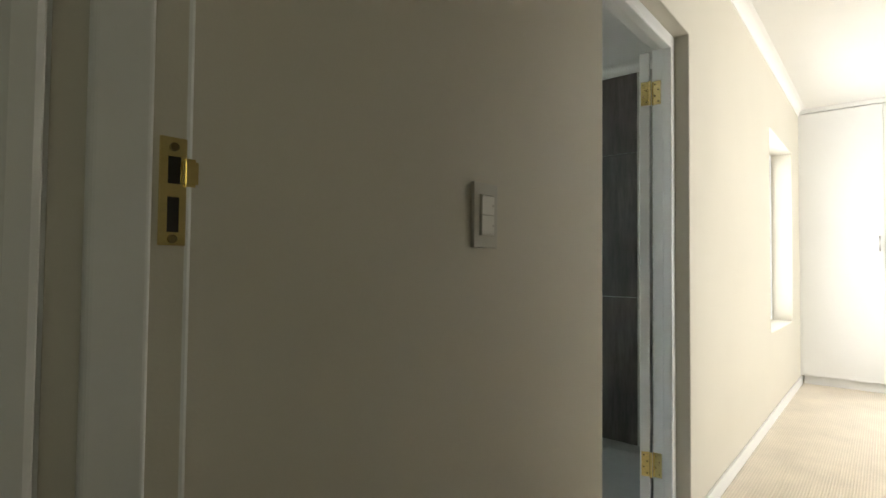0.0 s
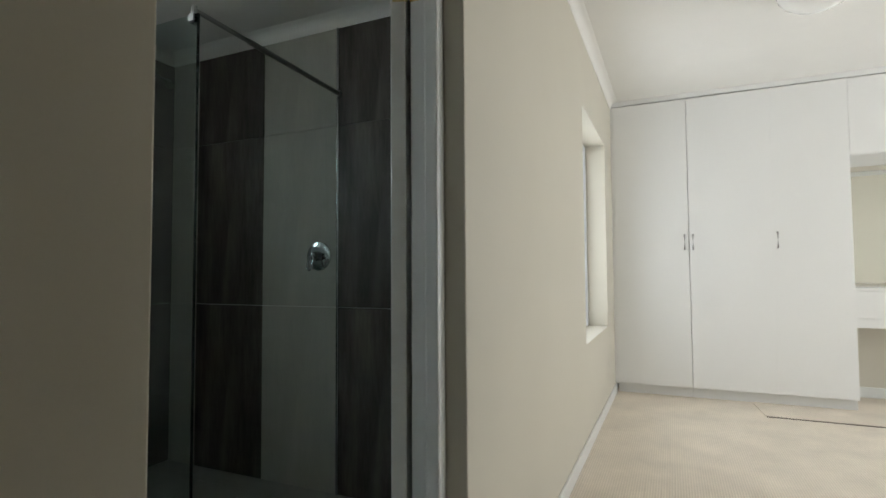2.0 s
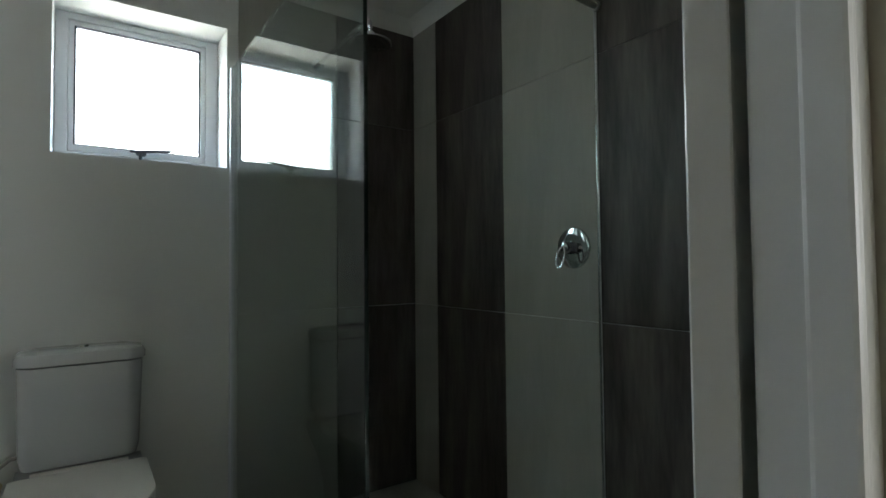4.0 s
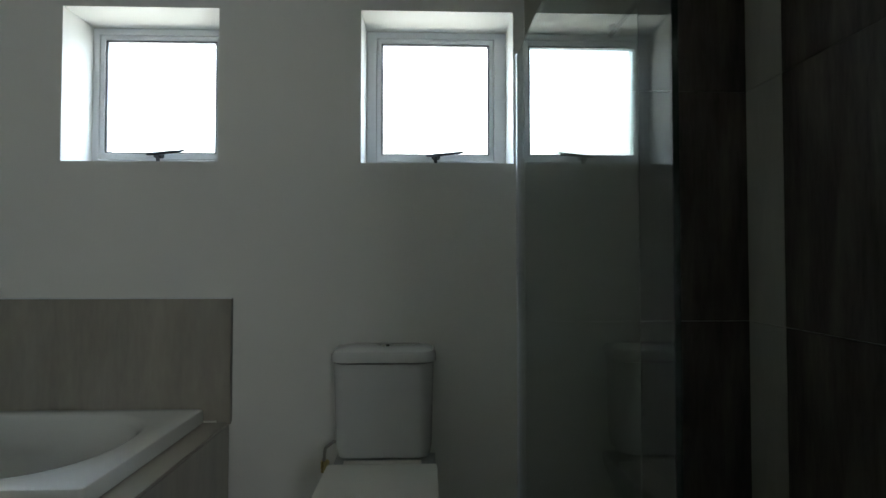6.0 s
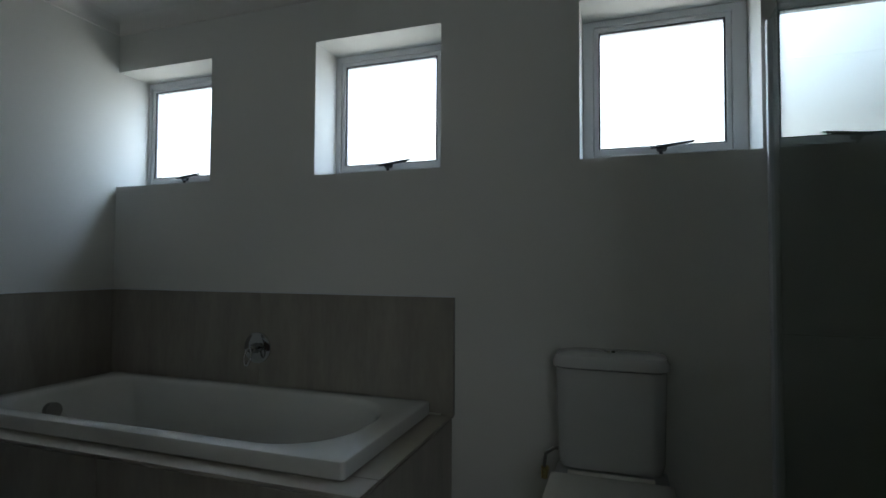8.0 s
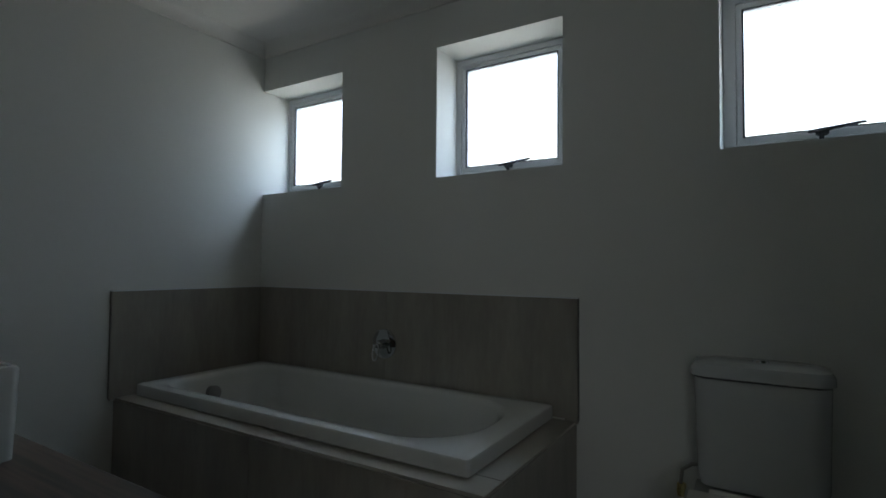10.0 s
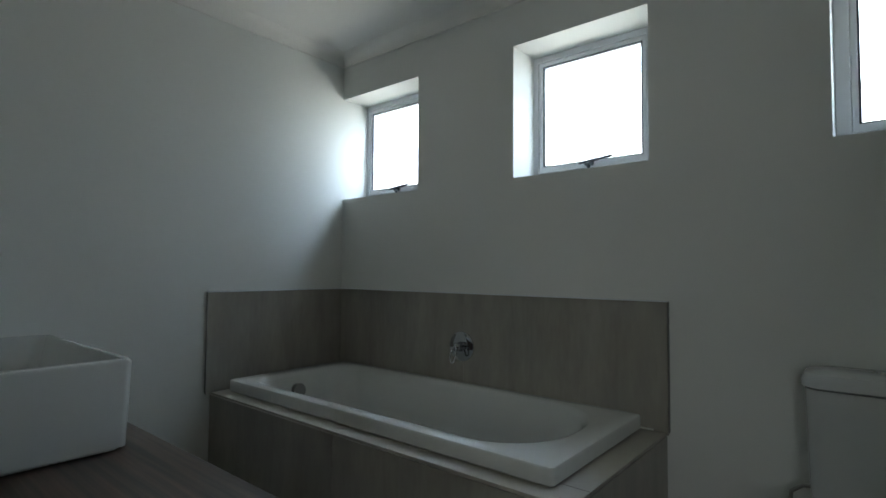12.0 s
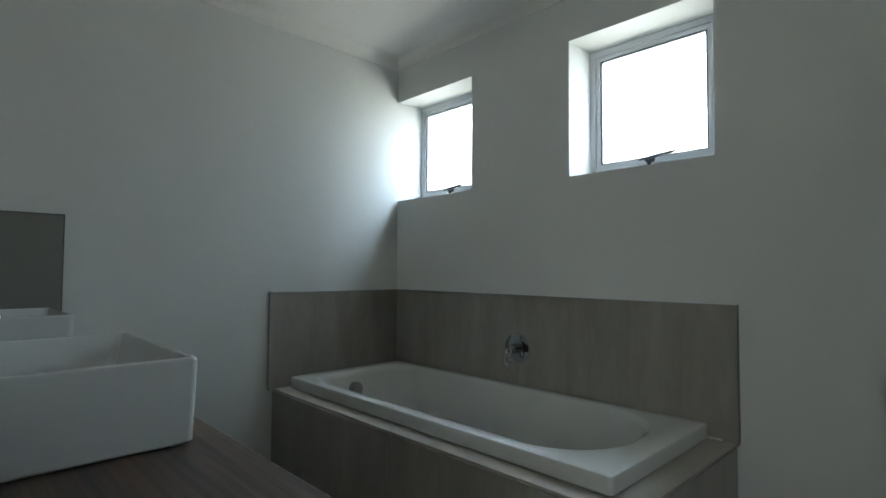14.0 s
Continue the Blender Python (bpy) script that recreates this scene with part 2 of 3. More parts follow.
def slab_with_holes(u0, u1, v0, v1, w0, w1, holes, axis, bevel=0.004):
    """A wall in the plane of u (along) and v (up), thick from w0 to w1, with real openings."""
    us = sorted({u0, u1, *[h[0] for h in holes], *[h[1] for h in holes]})
    vs = sorted({v0, v1, *[h[2] for h in holes], *[h[3] for h in holes]})
    us, vs = [u for u in us if u0 <= u <= u1], [v for v in vs if v0 <= v <= v1]
    full = {}
    for i in range(len(us) - 1):
        for j in range(len(vs) - 1):
            cu, cv = (us[i] + us[i + 1]) / 2, (vs[j] + vs[j + 1]) / 2
            full[i, j] = not any(h[0] < cu < h[1] and h[2] < cv < h[3] for h in holes)
    bm = bmesh.new()
    made = {}

    def vert(u, v, w):
        key = (round(u, 5), round(v, 5), w)
        if key not in made:
            made[key] = bm.verts.new((u, w, v) if axis == "x" else (w, u, v))
        return made[key]

    for (i, j), solid_cell in full.items():
        if not solid_cell:
            continue
        a, b, c, d = us[i], us[i + 1], vs[j], vs[j + 1]
        for w in (w0, w1):
            bm.faces.new([vert(a, c, w), vert(b, c, w), vert(b, d, w), vert(a, d, w)])
        for di, dj, p, q in ((-1, 0, (a, c), (a, d)), (1, 0, (b, c), (b, d)), (0, -1, (a, c), (b, c)), (0, 1, (a, d), (b, d))):
            if not full.get((i + di, j + dj), False):
                bm.faces.new([vert(*p, w0), vert(*q, w0), vert(*q, w1), vert(*p, w1)])
    bmesh.ops.recalc_face_normals(bm, faces=bm.faces[:])
    if bevel:
        sharp = [e for e in bm.edges if len(e.link_faces) == 2 and e.calc_face_angle(0) > 1.0]
        bmesh.ops.bevel(bm, geom=sharp, offset=bevel, segments=2, profile=0.5, affect="EDGES")
    return bm


def structure(name, bm, mat, label, category, parent=None, smooth=False):
    ob = part(name, bm, mat, parent, smooth=smooth)
    return tagged(ob, label, category, kind="structure")


def cove(bm, a, b, inward, z0, size):
    """A coved cornice from a to b, below a ceiling at z0 + size."""
    prof = [(0.0, 0.0)]
    for i in range(7):
        t = radians(90 * i / 6)
        prof.append((size * (1 - math.cos(t)) * 0.86 + 0.006, size * math.sin(t) * 0.94 + 0.002))
    prof += [(size, size), (0.0, size)]
    a, b, n = Vector((*a, 0)), Vector((*b, 0)), Vector((*inward, 0))
    rings = [[bm.verts.new(p + n * o + Vector((0, 0, z0 + h))) for o, h in prof] for p in (a, b)]
    k = len(prof)
    for i in range(k):
        bm.faces.new((rings[0][i], rings[0][(i + 1) % k], rings[1][(i + 1) % k], rings[1][i]))
    bm.faces.new(list(reversed(rings[0])))
    bm.faces.new(rings[1])


# ---- the plan ----
XL, XR = -1.145, 2.593            # bathroom, between its side walls
YD, YW = 0.15, 2.149              # bathroom, door wall and window wall
BATH_H, BED_H = 2.305, 2.535
SILL, HEAD = 1.477, 2.058
WINDOWS = ((-1.145, -0.561), (0.0, 0.575), (1.107, 1.685))
OPEN_L, OPEN_R, OPEN_H = 0.882, 1.736, 2.03
HALL_Y = -0.865                   # far side of the passage
HALL_X0, HALL_X1 = -0.27, 1.70
BED_X, BED_Y = 5.83, -4.0
FRONT = 5.244                     # wardrobe doors

structure("ground", solid(-60, 60, -60, 60, -0.45, -0.30), GROUND, "sunlit light paving around the house", "ground")
structure("floor_bathroom", solid(XL - 0.2, XR + 0.2, 0.06, YW + 0.2, -0.2, -0.012), GROUT, "pale grout bed under the bathroom tiles", "floor")
structure("floor_bedroom", solid(-1.9, BED_X + 0.2, BED_Y - 0.2, 0.06, -0.2, 0.0), CARPET, "beige ribbed carpet through passage and bedroom", "floor")

# Close glowing sheet that lights the bathroom in place of sky and ground.
structure("backdrop", solid(-3.0, 3.4, 3.40, 3.405, 0.4, 4.2), HAZE, "glowing sheet standing in for hazy sky and unseen lit ground", "sky")
structure("backdrop_bedroom", solid(3.2, 5.7, 0.40, 0.405, 0.3, 2.4), HAZE_WARM, "plain bright hazy sky behind the bedroom window", "sky")

wall_window = structure("wall_window", slab_with_holes(XL - 0.23, XR + 0.23, -0.25, 2.6, YW, YW + 0.275, [(a, b, SILL, HEAD) for a, b in WINDOWS], "x", 0.0), BATH_PAINT, "off-white painted wall with three small high windows", "wall")
wall_left = structure("wall_bath_left", solid(XL - 0.23, XL, 0.0, YW, -0.25, 2.6), BATH_PAINT, "off-white painted bathroom side wall", "wall")
wall_shower = structure("wall_shower", solid(XR, XR + 0.23, 0.23, YW, -0.25, 2.6), BATH_PAINT, "painted wall behind the shower tiles", "wall")
structure("wall_door", slab_with_holes(HALL_X0 - 0.16, BED_X + 0.23, 0.0, 2.6, 0.0, YD, [(OPEN_L, OPEN_R, -1, OPEN_H), (3.664, 4.78, 0.612, 2.05)], "x"), PAINT, "beige painted wall with the bathroom doorway and a bedroom window", "wall")
structure("wall_bedroom_window", slab_with_holes(XR + 0.232, BED_X + 0.23, 0.0, 2.6, YD + 0.0005, 0.23, [(3.664, 4.78, 0.612, 2.05)], "x"), PAINT, "rendered outer leaf of the bedroom window wall", "wall")
structure("wall_passage", solid(HALL_X0, HALL_X1, HALL_Y - 0.11, HALL_Y, 0, 2.6, 0.005), PAINT, "beige painted end of the passage wall", "wall")
structure("wall_entrance", slab_with_holes(-0.962, -0.002, 0.0, 2.6, HALL_X0 - 0.13, HALL_X0 - 0.01, [(-0.85, -0.002 - 0.035, -1, 2.06)], "y", 0.0), PAINT, "beige wall around the entrance door frame", "wall")
structure("wall_bedroom_end", solid(BED_X, BED_X + 0.2, BED_Y - 0.2, 0.0, 0, 2.6), PAINT, "cream wall behind the wardrobe", "wall")
structure("wall_bedroom_south", slab_with_holes(HALL_X1 - 0.2, BED_X + 0.2, 0, 2.6, BED_Y - 0.2, BED_Y, [(2.4, 4.8, 0.4, 2.3)], "x"), PAINT, "unseen cream wall with the assumed wide window", "wall")
structure("wall_bedroom_west", solid(HALL_X1 - 0.11, HALL_X1, BED_Y, HALL_Y - 0.11, 0, 2.6), PAINT, "cream bedroom wall beside the passage", "wall")
structure("wall_landing_north", solid(-1.9, HALL_X0 - 0.16, 0.0, 0.12, 0, 2.6), PAINT, "beige wall of the landing", "wall")
structure("wall_landing_west", solid(-2.0, -1.9, -1.8, 0.12, 0, 2.6), PAINT, "beige wall of the landing", "wall")
structure("wall_landing_south", slab_with_holes(-1.9, HALL_X0, 0, 2.6, -1.8, -1.7, [(-1.5, -0.7, 1.0, 2.0)], "x"), PAINT, "beige wall of the landing", "wall")
structure("wall_landing_east", solid(HALL_X0 - 0.13, HALL_X0 - 0.01, -1.7, -0.964, 0, 2.6), PAINT, "beige wall of the landing", "wall")
structure("ceiling_bathroom", solid(XL, XR, YD, YW, BATH_H, BATH_H + 0.1), CEILING, "white painted bathroom ceiling", "ceiling")
structure("ceiling_bedroom", solid(-1.9, BED_X, BED_Y, 0.0, BED_H, BED_H + 0.1), CEILING, "white painted bedroom ceiling", "ceiling")
structure("roof", solid(-2.4, 6.4, -4.6, 2.52, 2.66, 2.75), RENDER_WALL, "plain slab closing the roof", "roof")

bm = bmesh.new()
c0, cs = BATH_H - 0.062, 0.062
for a, b, n in (((XL, YW), (XR, YW), (0, -1)), ((XL, YD), (XL, YW), (1, 0)), ((XR, YD), (XR, YW), (-1, 0)), ((XL, YD), (XR, YD), (0, 1))):
    cove(bm, a, b, n, c0, cs)
structure("cornice_bathroom", bm, CEILING, "white coved plaster cornice", "cornice", smooth=True)
bm = bmesh.new()
cove(bm, (HALL_X0, 0), (FRONT + 0.003, 0), (0, -1), BED_H - 0.06, 0.06)
cove(bm, (HALL_X0, HALL_Y), (HALL_X1, HALL_Y), (0, 1), BED_H - 0.075, 0.075)
structure("cornice_bedroom", bm, CEILING, "white coved plaster cornice", "cornice", smooth=True)
structure("baseboard", solid(OPEN_R + 0.001, FRONT + 0.003, -0.014, -0.0005, 0.0, 0.075, 0.004), GLOSS_WHITE, "white painted skirting board", "baseboard")
structure("baseboard_dresser", solid(BED_X - 0.014, BED_X - 0.0005, BED_Y, -1.72, 0.0, 0.085, 0.004), GLOSS_WHITE, "white painted skirting board", "baseboard")
structure("baseboard_passage", solid(HALL_X0, HALL_X1, HALL_Y + 0.0005, HALL_Y + 0.014, 0, 0.075, 0.004), GLOSS_WHITE, "white painted skirting board", "baseboard")


def window_unit(name, x0, x1, z0, z1, y, label, handle=True, depth=0.05, pane_box=None):
    """An aluminium window: outer frame, hinged sash, pane and stay handle. y is the room side of the frame."""
    w = tagged(thing(name, (x0 + x1) / 2, y + 0.03, z0, label, "window"), kind="structure")
    pa, pb, pc, pd = pane_box or (x0 + 0.06, x1 - 0.06, z0 + 0.06, z1 - 0.06)
    s, low = 0.018, 0.028
    a, b, c, d = pa - s, pb + s, pc - low, pd + s
    e = 0.0006
    part("window_frame", slab_with_holes(x0, x1, z0, z1, y, y + depth + 0.02, [(a - e, b + e, c - e, d + e)], "x", 0.003), ALU, w)
    part("sash", slab_with_holes(a, b, c, d, y + 0.006, y + depth + 0.01, [(pa, pb, pc, pd)], "x", 0.003), ALU, w)
    pane = part("pane", slab_with_holes(pa - 0.006, pb + 0.006, pc - 0.006, pd + 0.006, y + 0.020, y + 0.024, [], "x", 0.0), PANE, w, "clear glass pane")
    gasket = slab_with_holes(pa - 0.001, pb + 0.001, pc - 0.001, pd + 0.001, y + 0.0125, y + 0.0198, [(pa + 0.007, pb - 0.007, pc + 0.005, pd - 0.006)], "x", 0.0)
    part("gasket", gasket, DARK_METAL, w, "thin black rubber gasket")
    if handle:
        mx, hz = (pa + pb) / 2, c + 0.014
        bm = bmesh.new()
        box(bm, mx - 0.016, mx + 0.020, y - 0.016, y + 0.006, hz - 0.009, hz + 0.012)
        bmesh.ops.bevel(bm, geom=bm.edges[:], offset=0.004, segments=2, affect="EDGES")
        rod(bm, (mx, y - 0.008, hz - 0.004), (mx, y - 0.008, hz - 0.026), 0.007)
        base = part("handle", bm, DARK_METAL, w, "dark grey window stay handle", True)
        rings = []
        for dx, up, half, thick in ((-0.038, 0.004, 0.004, 0.004), (-0.030, 0.005, 0.006, 0.006), (0.02, 0.009, 0.008, 0.007), (0.07, 0.014, 0.008, 0.006), (0.105, 0.018, 0.007, 0.005), (0.114, 0.018, 0.004, 0.003)):
            rings.append([(mx + dx, y - 0.020 - 0.05 * max(dx, 0) + half * math.cos(q), hz + up + thick * math.sin(q)) for q in (k * math.tau / 12 for k in range(12))])
        part("lever", loft(rings), DARK_METAL, base, "", True)
    return w


PANES = ((-1.110, -0.662), (0.042, 0.492), (1.168, 1.616))
for k, (a, b) in enumerate(WINDOWS):
    window_unit("window_%d" % (k + 1), min(a + 0.001, PANES[k][0] - 0.05), b - 0.001, SILL + 0.001, HEAD - 0.001, YW + 0.180, "small white aluminium top-hung window with dark handle", pane_box=(*PANES[k], 1.547, 2.012))
window_unit("window_4", 3.668, 4.776, 0.616, 2.046, 0.15, "narrow white aluminium bedroom window in a deep reveal")
# Out of view; assumed because the bedroom is so bright.
window_unit("window_5", 2.404, 4.796, 0.404, 2.296, BED_Y - 0.14, "unseen wide bedroom window, assumed from the room's brightness", False)
# Unseen opening, added for the landing fill lamp.
window_unit("window_6", -1.496, -0.704, 1.004, 1.996, -1.78, "unseen landing window, added to let in fill light", False)

# ---- doors ----


def door_frame(name, x0, x1, z1, y0, y1, label):
    """Painted timber frame with a stop, in a wall along x."""
    d = tagged(thing(name, x0, (y0 + y1) / 2, 0, label, "door frame"), kind="structure")
    for n, a, b in (("jamb", x0, x0 + 0.020), ("jamb", x1 - 0.034, x1)):
        part(n, solid(a, b, y0, y1, 0, z1, 0.004), GLOSS_WHITE, d)
    part("head", solid(x0 + 0.0205, x1 - 0.0345, y0, y1, z1 - 0.045, z1, 0.004), GLOSS_WHITE, d)
    for a, b in ((x0 + 0.020, x0 + 0.028), (x1 - 0.046, x1 - 0.034)):
        part("door_stop", solid(a, b, y0 - 0.001, y1 - 0.045, 0, z1 - 0.045, 0.005), GLOSS_WHITE, d)
    part("door_stop", solid(x0 + 0.0285, x1 - 0.0465, y0 - 0.001, y1 - 0.045, z1 - 0.057, z1 - 0.045, 0.005), GLOSS_WHITE, d)
    return d


FRAME_Y0, FRAME_Y1 = 0.056, 0.138
frame_1 = door_frame("door_frame_1", OPEN_L + 0.001, OPEN_R - 0.001, OPEN_H - 0.002, FRAME_Y0, FRAME_Y1, "white painted timber frame of the bathroom doorway")


def hinge_leaf(bm, m, w=0.034, h=0.1):
    vs = box(bm, 0, w, -0.0015, 0.0015, -h / 2, h / 2)
    bmesh.ops.transform(bm, matrix=m, verts=vs)


HX, HY, SWING = OPEN_R - 0.050, 0.142, 162
leaf = tagged(thing("door_1", HX, HY, 0, "white painted bathroom door standing wide open", "door"), kind="structure")
turn = pose(HX, HY, 0, 0, 0, 180 - SWING)
bm = bmesh.new()
box(bm, 0.006, 0.745, 0.002, 0.042, 0.008, 1.975)
bmesh.ops.bevel(bm, geom=bm.edges[:], offset=0.002, segments=1, affect="EDGES")
door_panel = part("panel", bm, GLOSS_WHITE, leaf)
for hz in (0.245, 1.80):
    bm = bmesh.new()
    box(bm, 0.0045, 0.0065, 0.002, 0.036, hz - 0.05, hz + 0.05)
    for k in range(5):
        rod(bm, (0, 0, hz - 0.0515 + 0.0206 * k), (0, 0, hz - 0.0515 + 0.0206 * k + 0.0196), 0.0058)
    hg = part("hinge", bm, BRASS, leaf, "polished brass butt hinge", True)
    for k in range(4):
        bm = bmesh.new()
        rod(bm, (0.0040, 0.014 + 0.013 * (k % 2), hz - 0.036 + 0.024 * k), (0.0052, 0.014 + 0.013 * (k % 2), hz - 0.036 + 0.024 * k), 0.0036, seg=12)
        part("screw", bm, BRASS_DULL, hg, "dull countersunk screw head")
for ob in leaf.children_recursive:
    ob.matrix_basis = turn if ob.parent == leaf else Matrix.Identity(4)
    ob.matrix_parent_inverse = leaf.matrix_world.inverted() if ob.parent == leaf else Matrix.Identity(4)
for hz in (0.245, 1.80):
    bm = bmesh.new()
    box(bm, OPEN_R - 0.0375, OPEN_R - 0.0348, 0.102, 0.137, hz - 0.05, hz + 0.05)
    plate = part("hinge_plate", bm, BRASS, frame_1, "polished brass hinge plate", True)
    for k in range(4):
        bm = bmesh.new()
        rod(bm, (OPEN_R - 0.0384, 0.112 + 0.014 * (k % 2), hz - 0.036 + 0.024 * k), (OPEN_R - 0.037, 0.112 + 0.014 * (k % 2), hz - 0.036 + 0.024 * k), 0.0036, seg=12)
        part("screw", bm, BRASS_DULL, plate, "dull countersunk screw head")

# entrance door frame with its brass strike
ent = tagged(thing("door_frame_2", HALL_X0 - 0.07, -0.02, 0, "white painted timber frame of the bedroom entrance", "door frame"), kind="structure")
EX0, EX1 = HALL_X0 - 0.158, HALL_X0 - 0.001
for y0, y1 in ((-0.036, -0.003), (-0.849, -0.816)):
    part("jamb", solid(EX0 + 0.02, EX1, y0, y1, 0, 2.03, 0.005), GLOSS_WHITE, ent)
part("door_stop", solid(EX0 + 0.055, EX1 - 0.045, -0.050, -0.0365, 0, 1.985, 0.0065, 4), GLOSS_WHITE, ent)
part("door_stop", solid(EX0 + 0.055, EX1 - 0.045, -0.8155, -0.802, 0, 1.985, 0.004), GLOSS_WHITE, ent)
part("head", solid(EX0 + 0.02, EX1, -0.815, -0.037, 1.997, 2.03, 0.005), GLOSS_WHITE, ent)
part("architrave", solid(EX0 - 0.015, EX0 + 0.018, -0.075, 0.0, 0, 2.08, 0.008), GLOSS_WHITE, ent)
part("architrave", solid(EX0 - 0.015, EX0 + 0.018, -0.90, -0.825, 0, 2.08, 0.008), GLOSS_WHITE, ent)
SZ, SX = 1.142, EX1 - 0.022
strike = part("strike_plate", slab_with_holes(SX - 0.014, SX + 0.013, SZ - 0.057, SZ + 0.057, -0.0395, -0.0365, [(SX - 0.006, SX + 0.007, SZ + 0.008, SZ + 0.037), (SX - 0.006, SX + 0.006, SZ - 0.043, SZ - 0.006)], "x", 0.0), BRASS, ent, "polished brass strike plate with two slots")
bm = bmesh.new()
box(bm, SX + 0.008, SX + 0.024, -0.0445, -0.040, SZ + 0.006, SZ + 0.036)
bmesh.ops.bevel(bm, geom=bm.edges[:], offset=0.003, segments=2, affect="EDGES")
part("lip", bm, BRASS, strike)
# No pockets are cut; this dark sheet paints the shade of the slots.
part("keep", solid(SX - 0.008, SX + 0.009, -0.0385, -0.0362, SZ - 0.045, SZ + 0.039), SLOT_SHADE, strike, "thin near-black sheet painting shade into the slots")
bm = bmesh.new()
for z in (SZ + 0.047, SZ - 0.050):
    rod(bm, (SX, -0.0415, z), (SX, -0.0385, z), 0.0045, seg=14)
part("screw", bm, BRASS_DULL, strike, "dull screw heads", True)

# ---- passage ----
sw = thing("light_switch", 0.309, 0, 1.165, "white plastic two-gang light switch on the beige wall", "light switch")
part("plate", solid(0.269, 0.348, -0.009, 0.0, 1.101, 1.229, 0.002), PLASTIC_GREY, sw, "pale grey cover plate")
part("surround", solid(0.286, 0.332, -0.0110, -0.0088, 1.124, 1.206, 0.001), PLASTIC_GREY, sw)
for z in (1.126, 1.1655):
    part("rocker", solid(0.2885, 0.3295, -0.0140, -0.0108, z, z + 0.0385, 0.0012), PLASTIC, sw)
    part("indicator", solid(0.3225, 0.3275, -0.0146, -0.0138, z + 0.017, z + 0.0215), PLASTIC_GREY, sw, "small grey marker window")

# ---- bedroom ----
HANDLES = []


def wardrobe_unit(y0, y1, doors, label):
    w = thing("wardrobe", (FRONT + BED_X) / 2, (y0 + y1) / 2, 0, label, "wardrobe", "built-in wardrobe row")
    part("body", solid(FRONT + 0.022, BED_X - 0.001, y0, y1, 0.08, 2.49), BOARD_WHITE, w)
    part("plinth", solid(FRONT + 0.06, BED_X - 0.02, y0 + 0.0, y1, 0.0, 0.0795), BOARD_WHITE, w)
    for a, b, hy in doors:
        d = part("door", solid(FRONT, FRONT + 0.018, a, b, 0.088, 2.482, 0.0005, 1), BOARD_WHITE, w)
        bm = bmesh.new()
        sweep(bm, [(FRONT - 0.001, hy, 1.219), (FRONT - 0.024, hy, 1.221), (FRONT - 0.030, hy, 1.232), (FRONT - 0.030, hy, 1.328), (FRONT - 0.024, hy, 1.339), (FRONT - 0.001, hy, 1.341)], 0.0065)
        part("handle", bm, BRUSHED, d, "brushed steel bow handle", True)
    return w


wardrobe_unit(-0.6025, -0.022, [(-0.6018, -0.022, -0.570)], "white melamine wardrobe with one tall door and steel handle")
wardrobe_unit(-1.703, -0.605, [(-1.1968, -0.6055, -0.632), (-1.702, -1.1971, -1.224)], "white melamine wardrobe with two tall doors and steel handles")
structure("trim", solid(FRONT + 0.004, BED_X, -2.9, -0.002, 2.492, BED_H - 0.001), BOARD_WHITE, "white filler strip above the wardrobes", "trim")
structure("trim_side", solid(FRONT + 0.004, BED_X, -0.0212, -0.0005, 0.08, 2.49), BOARD_WHITE, "white filler strip beside the wardrobe", "trim")

desk = thing("dressing_table", 5.55, -2.3, 0.6, "white melamine dressing table with drawers between wardrobes", "dressing table")
part("top", solid(FRONT + 0.05, BED_X - 0.001, -2.9, -1.705, 0.885, 0.905, 0.001, 1), BOARD_WHITE, desk)
part("body", solid(FRONT + 0.075, BED_X - 0.001, -2.9, -1.706, 0.61, 0.8845), BOARD_WHITE, desk)
for a, b in ((-2.30, -1.71), (-2.895, -2.305)):
    part("drawer", solid(FRONT + 0.055, FRONT + 0.074, a, b, 0.682, 0.880, 0.0015, 1), BOARD_WHITE, desk)
    hy, hx = (a + b) / 2 + 0.03, FRONT + 0.055
    bm = bmesh.new()
    sweep(bm, [(hx + 0.001, hy - 0.05, 0.782), (hx - 0.022, hy - 0.048, 0.782), (hx - 0.028, hy - 0.038, 0.782), (hx - 0.028, hy + 0.038, 0.782), (hx - 0.022, hy + 0.048, 0.782), (hx + 0.001, hy + 0.05, 0.782)], 0.006)
    part("handle", bm, BRUSHED, desk, "brushed steel bow handle", True)
mir = thing("dressing_mirror", BED_X - 0.005, -2.3, 0.93, "frameless wall mirror above the white dressing table", "mirror")
part("glass", solid(BED_X - 0.007, BED_X - 0.001, -2.85, -1.80, 0.93, 1.86, 0.001, 1), MIRROR, mir)
shelf = thing("upper_cupboard", 5.55, -2.3, 1.9, "white melamine cupboard above the dressing table", "cupboard")
part("body", solid(FRONT + 0.03, BED_X - 0.001, -2.9, -1.705, 1.90, 2.49), BOARD_WHITE, shelf)
part("door", solid(FRONT + 0.010, FRONT + 0.028, -2.9, -1.706, 1.905, 2.485, 0.0015, 1), BOARD_WHITE, shelf)

lamp = thing("ceiling_light", 3.68, -1.19, BED_H, "round opal glass ceiling light with white base, switched off", "ceiling light")
bm = bmesh.new()
rod(bm, (3.68, -1.19, BED_H - 0.022), (3.68, -1.19, BED_H), 0.165, seg=48)
part("base", bm, PLASTIC, lamp, "", True)
n = 48
rings = []
